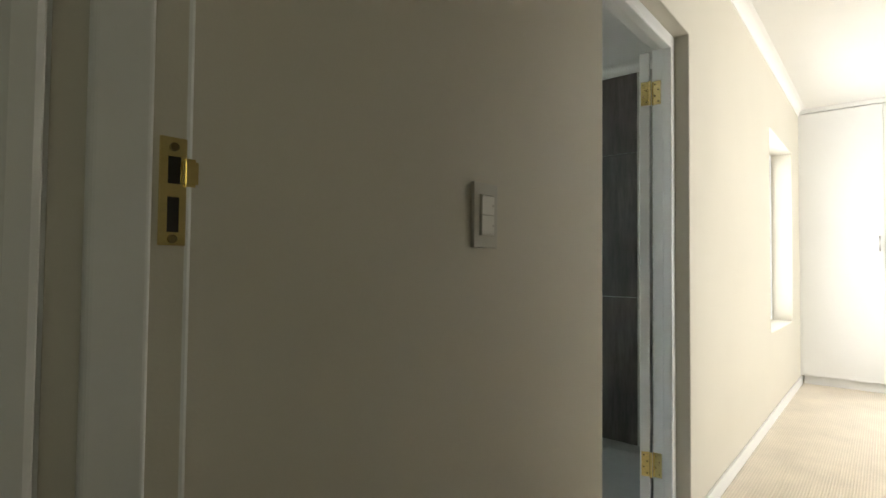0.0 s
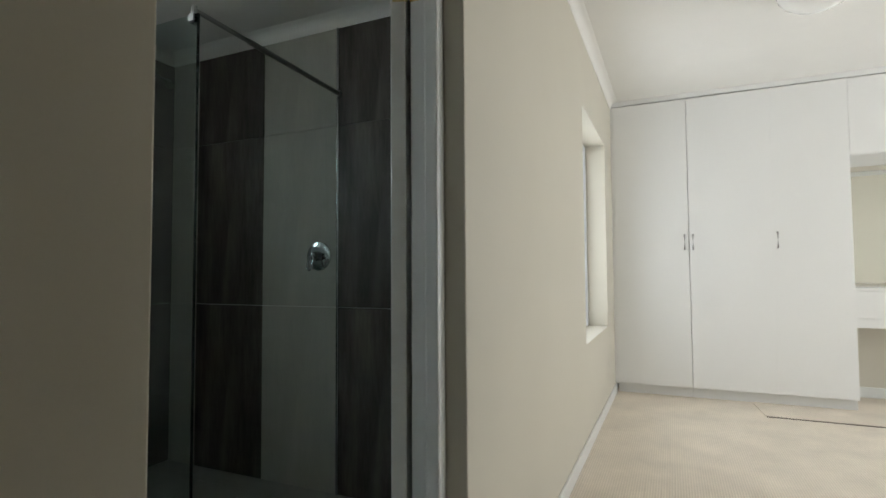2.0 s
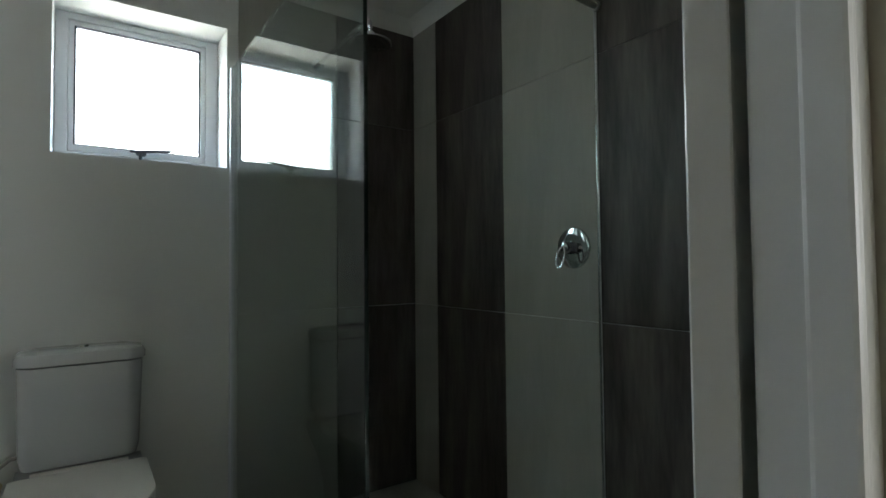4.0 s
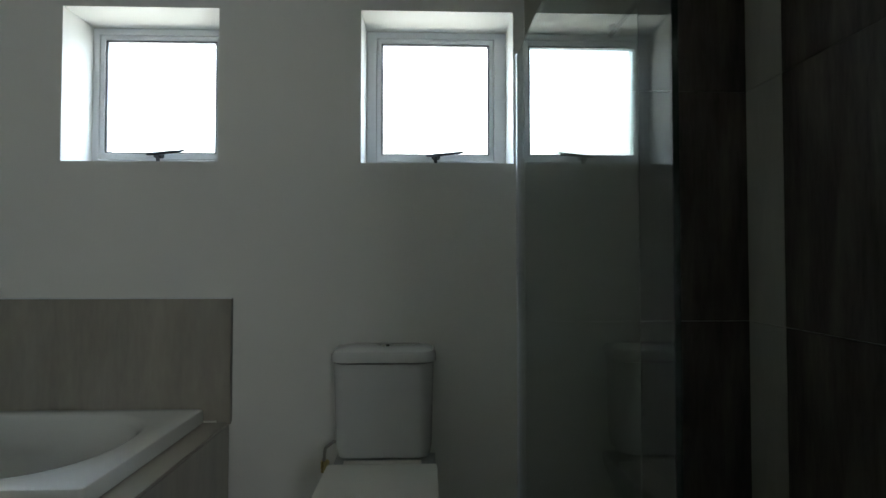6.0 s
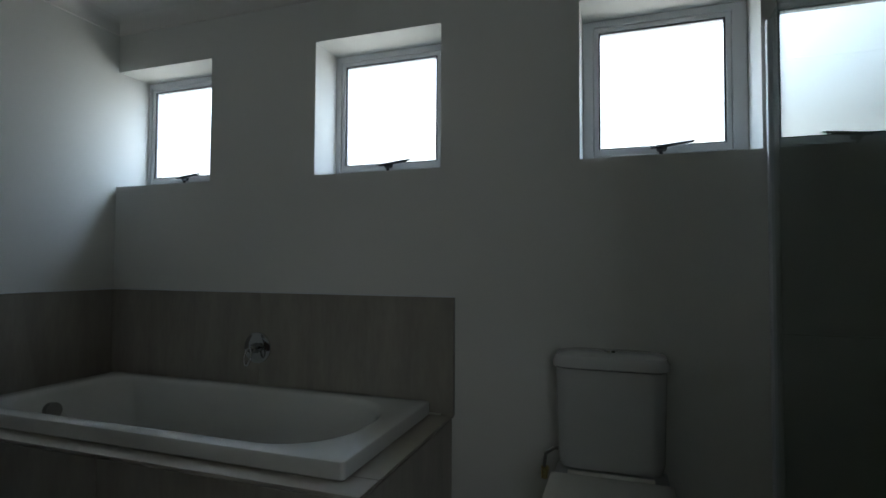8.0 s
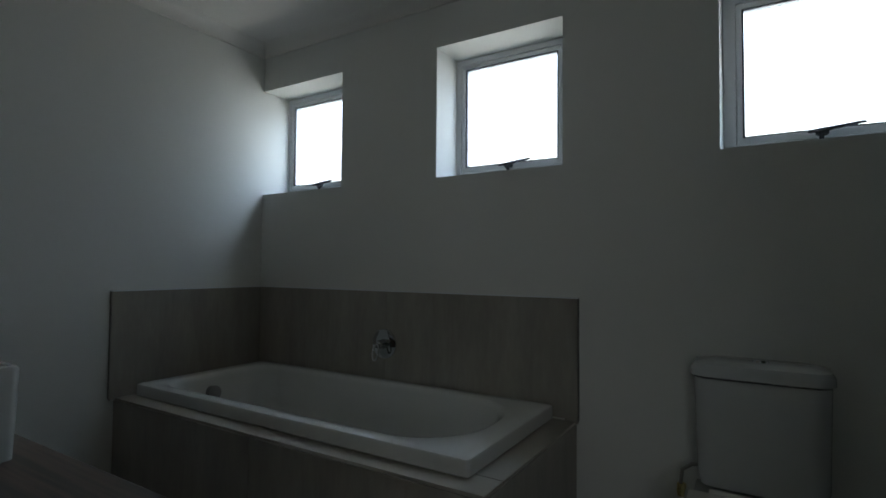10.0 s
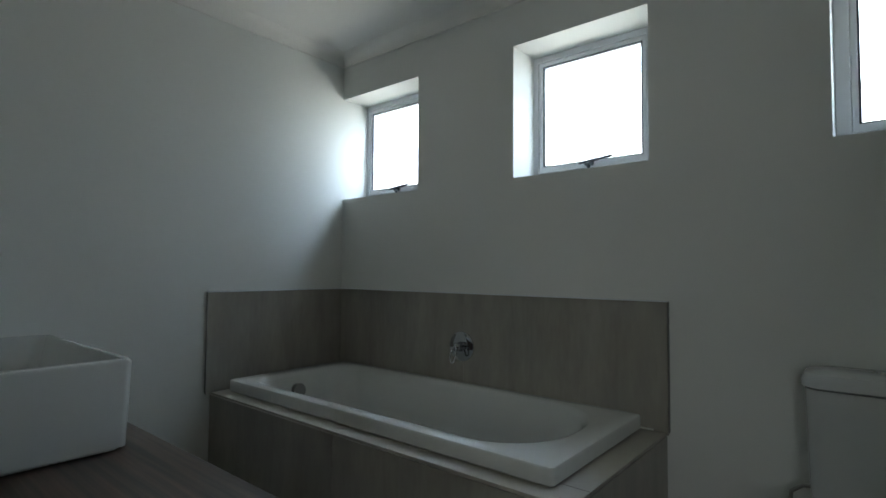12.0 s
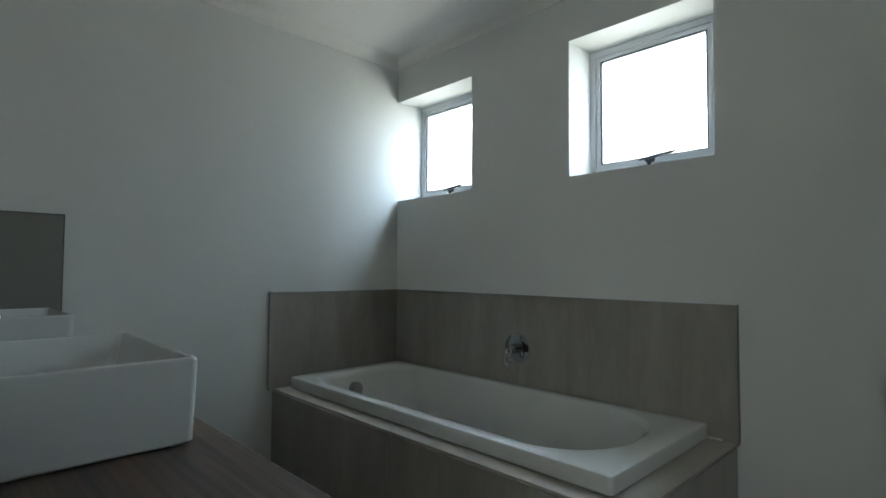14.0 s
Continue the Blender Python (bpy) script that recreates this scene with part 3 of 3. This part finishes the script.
for r, z in ((0.175, 0.018), (0.184, 0.026), (0.184, 0.036), (0.174, 0.068), (0.150, 0.100), (0.112, 0.126), (0.066, 0.143), (0.022, 0.149)):
    rings.append([(3.68 + r * math.cos(k * math.tau / n), -1.19 + r * math.sin(k * math.tau / n), BED_H - z) for k in range(n)])
part("shade", loft(rings), OPAL, lamp, "", True)

off = thing("carpet_offcut", 5.0, -1.9, 0.0, "loose offcut of beige carpet lying before the wardrobe", "carpet")
bm = bmesh.new()
outline = [(5.285, -1.02), (4.875, -1.055), (4.86, -2.75), (5.285, -2.75)]
lo = [bm.verts.new((x, y, 0.0)) for x, y in outline]
hi = [bm.verts.new((x, y, 0.007)) for x, y in outline]
bm.faces.new(hi)
bm.faces.new(lo)
for i in range(4):
    bm.faces.new((lo[i], lo[(i + 1) % 4], hi[(i + 1) % 4], hi[i]))
part("mat", bm, CARPET, off)
# Thin darker strip along the offcut's long edge.
bm = bmesh.new()
box(bm, 4.853, 4.8605, -2.75, -1.06, 0.0, 0.005)
part("backing", bm, CARPET_EDGE, off, "thin dark strip along the cut edge")

# ---- bathroom: shower ----
SX0, SY0, SY1, STOP_Z = 1.703, 0.915, YW - 0.012, 1.888
scr = thing("shower_screen", SX0, SY1, 0, "fixed frameless clear glass shower screen", "shower screen")
part("pane", solid(SX0 - 0.004, SX0 + 0.004, SY0, SY1, 0.012, STOP_Z, 0.001, 1), GLASS, scr)
part("polished_edge", solid(SX0 - 0.0045, SX0 + 0.0045, SY0 - 0.0035, SY0 - 0.0002, 0.012, STOP_Z), GLASS_EDGE, scr, "dark green polished glass edge")
part("wall_channel", solid(SX0 - 0.010, SX0 + 0.010, SY1 - 0.022, SY1 + 0.001, 0.0, STOP_Z, 0.002), ALU, scr)
BAR_A, BAR_B = Vector((SX0, 0.932, STOP_Z + 0.016)), Vector((XR - 0.012, 0.990, 1.914))
bm = bmesh.new()
rod(bm, BAR_A, BAR_A.lerp(BAR_B, 0.30), 0.0080)
rod(bm, BAR_A.lerp(BAR_B, 0.29), BAR_B, 0.0105)
bar = part("stabiliser_bar", bm, BRUSHED, scr, "round telescopic steel stabiliser bar", True)
bm = bmesh.new()
box(bm, SX0 - 0.014, SX0 + 0.014, 0.918, 0.946, STOP_Z - 0.030, STOP_Z + 0.002)
bmesh.ops.bevel(bm, geom=bm.edges[:], offset=0.004, segments=2, affect="EDGES")
rod(bm, (SX0, 0.932, STOP_Z), (SX0, 0.932, STOP_Z + 0.028), 0.009, seg=16)
part("clamp", bm, CHROME, bar, "", True)
bm = bmesh.new()
rod(bm, BAR_B - Vector((0.010, 0, 0)), BAR_B + Vector((0.001, 0, 0)), 0.017)
part("wall_flange", bm, BRUSHED, bar, "", True)

head_x, head_y = 2.07, 1.61
sh = thing("rain_shower", head_x, YW, 1.985, "chrome rain shower head on a straight wall arm", "shower")
bm = bmesh.new()
sweep(bm, [(head_x, YW - 0.012, 1.985), (head_x, head_y + 0.03, 1.985), (head_x, head_y + 0.008, 1.978), (head_x, head_y, 1.955), (head_x, head_y, 1.925)], 0.010)
part("arm", bm, CHROME, sh, "", True)
bm = bmesh.new()
rod(bm, (head_x, YW - 0.020, 1.985), (head_x, YW - 0.0105, 1.985), 0.028)
part("flange", bm, CHROME, sh, "", True)
n, rings = 40, []
for r, z in ((0.012, 1.938), (0.018, 1.930), (0.018, 1.918), (0.050, 1.910), (0.078, 1.898), (0.080, 1.892), (0.074, 1.890)):
    rings.append([(head_x + r * math.cos(k * math.tau / n), head_y + r * math.sin(k * math.tau / n), z) for k in range(n)])
part("rose", loft(rings), CHROME, sh, "", True)


def mixer(name, m, label, size=1.0):
    """A concealed wall mixer: plate, domed body and loop lever; local x is out of the wall."""
    t = thing(name, 0, 0, 0, label, "mixer tap")
    def turned(profile, n=40):
        return loft([[(x, r * math.cos(k * math.tau / n), r * math.sin(k * math.tau / n)) for k in range(n)] for r, x in profile])

    part("plate", turned(((0.0705, 0.0), (0.0705, 0.0025), (0.069, 0.005), (0.063, 0.0068), (0.045, 0.0085), (0.024, 0.0095))), CHROME, t, "", True)
    part("hub", turned(((0.024, 0.0085), (0.0225, 0.012), (0.0205, 0.030), (0.0205, 0.046), (0.018, 0.052), (0.010, 0.055))), CHROME, t, "", True)
    bm = bmesh.new()
    loop = [(0.050, 0.0, 0.004)]
    for k in range(25):
        q = math.tau * k / 24
        drop = 0.5 - 0.5 * math.cos(q)
        loop.append((0.054 + 0.022 * drop ** 0.7, 0.0155 * math.sin(q), 0.004 - 0.072 * drop))
    loop.append((0.050, 0.0, 0.004))
    sweep(bm, loop, 0.0048, 10)
    part("lever", bm, CHROME, t, "", True)
    t.matrix_world = m @ Matrix.Scale(size, 4)
    return t


mixer("shower_mixer", pose(XR - 0.0105, 1.103, 1.124, 0, 0, 180), "round chrome single-lever mixer on the shower tiles")
mixer("bath_mixer", pose(-0.268, YW - 0.0105, 0.726, 0, 0, 270), "round chrome single-lever mixer on the bath tiles", 0.97)
bm = bmesh.new()
rod(bm, (XR - 0.011, 0.995, 0.0), (XR - 0.011, 0.995, BATH_H - 0.063), 0.0075, seg=40)
structure("trim_tile", bm, CHROME, "thin rounded polished metal strip between the tile stripes", "trim", smooth=True)

# ---- bathroom: toilet ----
TX = 1.208
wc = thing("toilet", TX, 1.9, 0, "white ceramic close-coupled toilet with closed lid", "toilet")
part("cistern", loft([rrect(TX - 0.158, TX + 0.158, 1.985, 2.135, 0.435, 0.04), rrect(TX - 0.165, TX + 0.165, 1.972, 2.138, 0.47, 0.045), rrect(TX - 0.172, TX + 0.172, 1.958, 2.140, 0.757, 0.05)]), CERAMIC, wc, "", True)
lid = part("cistern_lid", loft([rrect(TX - 0.172, TX + 0.172, 1.958, 2.141, 0.760, 0.05), rrect(TX - 0.180, TX + 0.180, 1.950, 2.142, 0.764, 0.055), rrect(TX - 0.180, TX + 0.180, 1.950, 2.142, 0.785, 0.055), rrect(TX - 0.172, TX + 0.172, 1.960, 2.138, 0.799, 0.05), rrect(TX - 0.135, TX + 0.135, 1.995, 2.115, 0.806, 0.04)]), CERAMIC, wc, "", True)
bm = bmesh.new()
rod(bm, (TX, 2.05, 0.804), (TX, 2.05, 0.813), 0.022, 0.020, seg=28)
part("flush_button", bm, CHROME, lid, "round chrome flush button", True)


def dee(x0, x1, yb, yf, z, n=40):
    """A toilet outline: square at the back, round at the front."""
    hw, cx = (x1 - x0) / 2, (x0 + x1) / 2
    ym = yf + hw * 1.15
    pts = [(x1, yb, z), (x0, yb, z)]
    for i in range(n + 1):
        a = math.pi * i / n
        pts.append((cx - hw * math.cos(a), ym - (ym - yf) * math.sin(a), z))
    return pts


part("bowl", loft([dee(TX - 0.10, TX + 0.10, 2.10, 1.66, 0.0), dee(TX - 0.105, TX + 0.105, 2.11, 1.65, 0.10), dee(TX - 0.13, TX + 0.13, 2.12, 1.58, 0.24), dee(TX - 0.175, TX + 0.175, 2.13, 1.505, 0.36), dee(TX - 0.180, TX + 0.180, 2.13, 1.50, 0.385), dee(TX - 0.178, TX + 0.178, 2.13, 1.502, 0.398)]), CERAMIC, wc, "", True)
part("seat", loft([dee(TX - 0.180, TX + 0.180, 1.945, 1.492, 0.4), dee(TX - 0.183, TX + 0.183, 1.945, 1.49, 0.404), dee(TX - 0.183, TX + 0.183, 1.945, 1.49, 0.412)]), PLASTIC, wc, "", True)
part("lid", loft([dee(TX - 0.181, TX + 0.181, 1.945, 1.492, 0.414), dee(TX - 0.184, TX + 0.184, 1.946, 1.489, 0.418), dee(TX - 0.182, TX + 0.182, 1.945, 1.491, 0.428), dee(TX - 0.165, TX + 0.165, 1.935, 1.51, 0.434)]), PLASTIC, wc, "", True)
bm = bmesh.new()
rod(bm, (TX - 0.13, 1.962, 0.425), (TX + 0.13, 1.962, 0.425), 0.011)
part("seat_hinge", bm, PLASTIC, wc, "", True)
valve = thing("stop_valve", 0.985, YW, 0.36, "small chrome angle valve on the wall", "valve")
bm = bmesh.new()
rod(bm, (0.985, YW - 0.001, 0.36), (0.985, YW - 0.05, 0.36), 0.012)
rod(bm, (0.985, YW - 0.05, 0.345), (0.985, YW - 0.05, 0.385), 0.011)
part("body", bm, BRASS, valve, "", True)
bm = bmesh.new()
sweep(bm, [(0.985, YW - 0.05, 0.384), (0.99, YW - 0.05, 0.43), (1.02, YW - 0.055, 0.455), (1.065, YW - 0.06, 0.46)], 0.006)
part("hose", bm, BRUSHED, valve, "", True)

# ---- bathroom: bath ----
HOB_X, HOB_Y, HOB_Z, SPL_Z = 0.628, 1.395, 0.515, 0.967
surround = tagged(thing("bath_surround", XL, YW, 0, "built-in bath surround clad in taupe stone tiles", "bath surround"), kind="structure")
part("core", solid(XL + 0.001, HOB_X - 0.011, HOB_Y + 0.011, HOB_Y + 0.055, 0.0, HOB_Z - 0.011), GROUT, surround)
part("core", solid(HOB_X - 0.085, HOB_X - 0.011, HOB_Y + 0.055, YW - 0.013, 0.0, HOB_Z - 0.011), GROUT, surround)
part("core", solid(XL + 0.001, XL + 0.055, HOB_Y + 0.055, YW - 0.013, 0.0, HOB_Z - 0.011), GROUT, surround)
part("core", solid(XL + 0.055, HOB_X - 0.085, YW - 0.045, YW - 0.013, 0.0, HOB_Z - 0.011), GROUT, surround)
BX0, BX1, BY0, BY1 = -1.098, 0.545, 1.463, 2.130
bath = thing("bathtub", (BX0 + BX1) / 2, (BY0 + BY1) / 2, HOB_Z, "white acrylic built-in bathtub", "bathtub")
R = lambda i, z, r, rr, j=0.0: rrect(BX0 + i + j, BX1 - i - j * 1.6, BY0 + i, BY1 - i, z, r, 10, rr)
tub = [R(0.004, HOB_Z + 0.001, 0.012, 0.012), R(0, HOB_Z + 0.005, 0.014, 0.014), R(0, HOB_Z + 0.044, 0.014, 0.014), R(0.002, HOB_Z + 0.0500, 0.014, 0.014), R(0.006, HOB_Z + 0.0525, 0.02, 0.02),
       R(0.050, HOB_Z + 0.052, 0.10, 0.24, 0.02), R(0.058, HOB_Z + 0.048, 0.10, 0.24, 0.022), R(0.066, HOB_Z + 0.030, 0.11, 0.24, 0.026), R(0.085, HOB_Z - 0.12, 0.12, 0.22, 0.045), R(0.11, HOB_Z - 0.30, 0.12, 0.18, 0.09), R(0.14, HOB_Z - 0.345, 0.12, 0.16, 0.12), R(0.19, HOB_Z - 0.36, 0.11, 0.13, 0.16)]
part("shell", loft(tub, cap_first=False), ACRYLIC, bath, "", True)
bm = bmesh.new()
rod(bm, (BX0 + 0.095, 1.76, HOB_Z - 0.035), (BX0 + 0.128, 1.76, HOB_Z - 0.030), 0.036, 0.033, seg=28)
part("overflow_cap", bm, BRUSHED, bath, "round chrome overflow cap", True)

bm = bmesh.new()
sweep(bm, [(BX0 - 0.06, YW - 0.013, HOB_Z + 0.002), (BX1 + 0.04, YW - 0.012, HOB_Z + 0.002)], 0.004, 8)
structure("trim_silicone", bm, PLASTIC, "white silicone bead along the bath ledge", "trim", smooth=True)

# ---- bathroom: vanity ----
CT = 0.756
van = thing("vanity_counter", -0.25, 0.4, CT - 0.04, "dark walnut laminate vanity counter along the wall", "counter")
part("top", solid(XL + 0.001, 0.60, YD + 0.001, 0.665, CT - 0.04, CT, 0.003), WOOD, van)
part("panel", solid(XL + 0.001, 0.56, YD + 0.001, 0.60, 0.0, CT - 0.041, 0.002), WOOD, van)


def basin(x0, x1, y0, y1, h, label):
    b = thing("basin", (x0 + x1) / 2, (y0 + y1) / 2, CT, label, "basin", "basins on the vanity")
    z = CT + 0.0005
    rs = [rrect(x0 + 0.014, x1 - 0.014, y0 + 0.014, y1 - 0.014, z, 0.014), rrect(x0 + 0.013, x1 - 0.013, y0 + 0.013, y1 - 0.013, z + 0.005, 0.014), rrect(x0 + 0.004, x1 - 0.004, y0 + 0.004, y1 - 0.004, z + 0.006, 0.014),
          rrect(x0, x1, y0, y1, z + h - 0.006, 0.014), rrect(x0 + 0.003, x1 - 0.003, y0 + 0.003, y1 - 0.003, z + h - 0.001, 0.013), rrect(x0 + 0.006, x1 - 0.006, y0 + 0.006, y1 - 0.006, z + h, 0.012),
          rrect(x0 + 0.014, x1 - 0.014, y0 + 0.10, y1 - 0.014, z + h, 0.014), rrect(x0 + 0.018, x1 - 0.018, y0 + 0.104, y1 - 0.018, z + h - 0.004, 0.016),
          rrect(x0 + 0.05, x1 - 0.05, y0 + 0.13, y1 - 0.05, z + 0.045, 0.03), rrect(x0 + 0.08, x1 - 0.08, y0 + 0.16, y1 - 0.08, z + 0.032, 0.04)]
    part("bowl", loft(rs), CERAMIC, b, "", True)
    bm = bmesh.new()
    rod(bm, ((x0 + x1) / 2, (y0 + y1) / 2 + 0.04, z + 0.030), ((x0 + x1) / 2, (y0 + y1) / 2 + 0.04, z + 0.036), 0.03, seg=24)
    part("waste", bm, CHROME, b, "", True)
    t = thing("basin_tap", (x0 + x1) / 2, y0 + 0.05, z + h, "chrome basin mixer with a short spout", "tap")
    bm = bmesh.new()
    mx, my, top = (x0 + x1) / 2, y0 + 0.05, z + h
    rod(bm, (mx, my, top), (mx, my, top + 0.085), 0.021, seg=24)
    sweep(bm, [(mx, my, top + 0.062), (mx, my + 0.06, top + 0.080), (mx, my + 0.095, top + 0.084), (mx, my + 0.112, top + 0.078), (mx, my + 0.115, top + 0.066)], 0.0125)
    part("body", bm, CHROME, t, "", True)
    bm = bmesh.new()
    sweep(bm, [(mx, my, top + 0.083), (mx, my, top + 0.098), (mx, my + 0.05, top + 0.114)], 0.008)
    part("lever", bm, CHROME, t, "", True)


basin(-0.335, 0.177, 0.165, 0.606, 0.158, "white rectangular ceramic counter basin with thin rim")
basin(-1.135, -0.72, 0.165, 0.553, 0.180, "white rectangular ceramic counter basin beside the mirror")
vm = tagged(thing("splashback", XL, 0.36, CT, "grey-olive stone splashback panel on the wall beside the counter", "splashback"), kind="structure")
part("panel", solid(XL + 0.001, XL + 0.010, YD + 0.003, 0.573, CT + 0.002, 1.270, 0.0008, 1), TILE_SPLASH, vm)
part("edge_strip", solid(XL + 0.0005, XL + 0.011, 0.5735, 0.5765, CT + 0.002, 1.2735), DARK_METAL, vm, "dark edge strip of the panel")
part("edge_strip", solid(XL + 0.0005, XL + 0.011, YD + 0.003, 0.573, 1.2705, 1.2735), DARK_METAL, vm, "dark edge strip of the panel")

# ---- tiles ----


def tile(cache, mat, parent, axis, u0, u1, v0, v1, at, sign, thick=0.010, gap=0.0012):
    """One tile; axis: the direction of its normal. Alike tiles share a mesh."""
    w, h = round(u1 - u0 - 2 * gap, 4), round(v1 - v0 - 2 * gap, 4)
    key = (mat.name, axis, w, h)
    if key not in cache:
        dims = {"x": (thick, w, h), "y": (w, thick, h), "z": (w, h, thick)}[axis]
        bm = bmesh.new()
        box(bm, -dims[0] / 2, dims[0] / 2, -dims[1] / 2, dims[1] / 2, -dims[2] / 2, dims[2] / 2)
        bmesh.ops.bevel(bm, geom=bm.edges[:], offset=0.001, segments=1, affect="EDGES")
        me = bpy.data.meshes.new("tile")
        bm.to_mesh(me)
        bm.free()
        me.materials.append(mat)
        cache[key] = me
    cu, cv, n = (u0 + u1) / 2, (v0 + v1) / 2, at + sign * thick / 2
    ob = new("tile", cache[key])
    ob.matrix_world = pose(*{"x": (n, cu, cv), "y": (cu, n, cv), "z": (cu, cv, n)}[axis])
    ob.parent = parent
    ob.matrix_parent_inverse = parent.matrix_world.inverted()
    return ob


cache = {}
bpy.context.view_layer.update()
ROWS = (0.0, 0.878, 1.757, BATH_H - 0.0625)
# shower wall: stripes of dark and light
for u0, u1, mat in ((0.232, 0.525, TILE_LIGHT), (0.525, 0.991, TILE_DARK), (0.999, 1.462, TILE_LIGHT), (1.462, 1.936, TILE_DARK), (1.936, YW - 0.011, TILE_LIGHT)):
    for v0, v1 in zip(ROWS, ROWS[1:]):
        tile(cache, mat, wall_shower, "x", u0, u1, v0, v1, XR, -1)
# window wall inside the shower
for u0, u1, mat in ((1.728, 2.165, TILE_LIGHT), (2.165, XR - 0.0005, TILE_DARK)):
    for v0, v1 in zip(ROWS, ROWS[1:]):
        tile(cache, mat, wall_window, "y", u0, u1, v0, v1, YW, -1)
# bath splashback
for u0, u1 in ((XL + 0.011, -0.26), (-0.26, HOB_X + 0.006)):
    tile(cache, TILE_BATH, wall_window, "y", u0, u1, HOB_Z - 0.01, SPL_Z, YW, -1, gap=0.0005)
tile(cache, TILE_BATH, wall_left, "x", HOB_Y - 0.02, YW - 0.001, HOB_Z - 0.01, SPL_Z, XL, 1)
structure("trim_splash", solid(XL + 0.011, HOB_X + 0.010, YW - 0.0125, YW - 0.0002, SPL_Z, SPL_Z + 0.004, 0.001, 1), ALU, "thin pale edge strip above the bath tiles", "trim")
structure("trim_splash_side", solid(XL + 0.0002, XL + 0.0125, HOB_Y - 0.024, YW - 0.0130, SPL_Z, SPL_Z + 0.004, 0.001, 1), ALU, "thin pale edge strip above the bath tiles", "trim")
structure("trim_splash_end", solid(HOB_X + 0.006, HOB_X + 0.010, YW - 0.0125, YW - 0.0002, HOB_Z, SPL_Z, 0.001, 1), BRUSHED, "dark edge strip at the end of the bath tiles", "trim")
structure("trim_splash_front", solid(XL + 0.0002, XL + 0.0125, HOB_Y - 0.024, HOB_Y - 0.020, HOB_Z, SPL_Z, 0.001, 1), BRUSHED, "dark edge strip at the end of the bath tiles", "trim")
for k in range(2):
    u = (XL + 0.001, -0.26, HOB_X)
    tile(cache, TILE_BATH, surround, "y", u[k], u[k + 1], 0.0, HOB_Z - 0.011, HOB_Y + 0.011, -1, gap=0.0005)
tile(cache, TILE_BATH, surround, "x", HOB_Y + 0.012, YW - 0.001, 0.0, HOB_Z - 0.011, HOB_X - 0.0105, 1)
# Ledge top, in the lighter tile tone.
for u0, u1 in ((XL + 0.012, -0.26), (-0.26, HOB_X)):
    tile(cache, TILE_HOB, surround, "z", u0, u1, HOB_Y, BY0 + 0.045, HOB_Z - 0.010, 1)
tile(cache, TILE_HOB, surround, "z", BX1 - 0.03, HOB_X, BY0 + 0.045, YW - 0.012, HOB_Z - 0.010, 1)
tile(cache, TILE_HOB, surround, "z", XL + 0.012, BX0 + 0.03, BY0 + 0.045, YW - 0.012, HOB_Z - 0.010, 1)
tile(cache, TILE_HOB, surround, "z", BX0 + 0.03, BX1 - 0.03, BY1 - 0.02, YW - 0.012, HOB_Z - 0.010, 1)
# bathroom floor
floor_bath = bpy.data.objects["floor_bathroom"]
x = XL
while x < XR - 0.01:
    x1 = min(x + 0.6, XR)
    y = 0.062
    while y < YW - 0.01:
        y1 = min(y + 0.6, YW)
        tile(cache, TILE_FLOOR, floor_bath, "z", x, x1, y, y1, -0.012, 1)
        y = y1
    x = x1
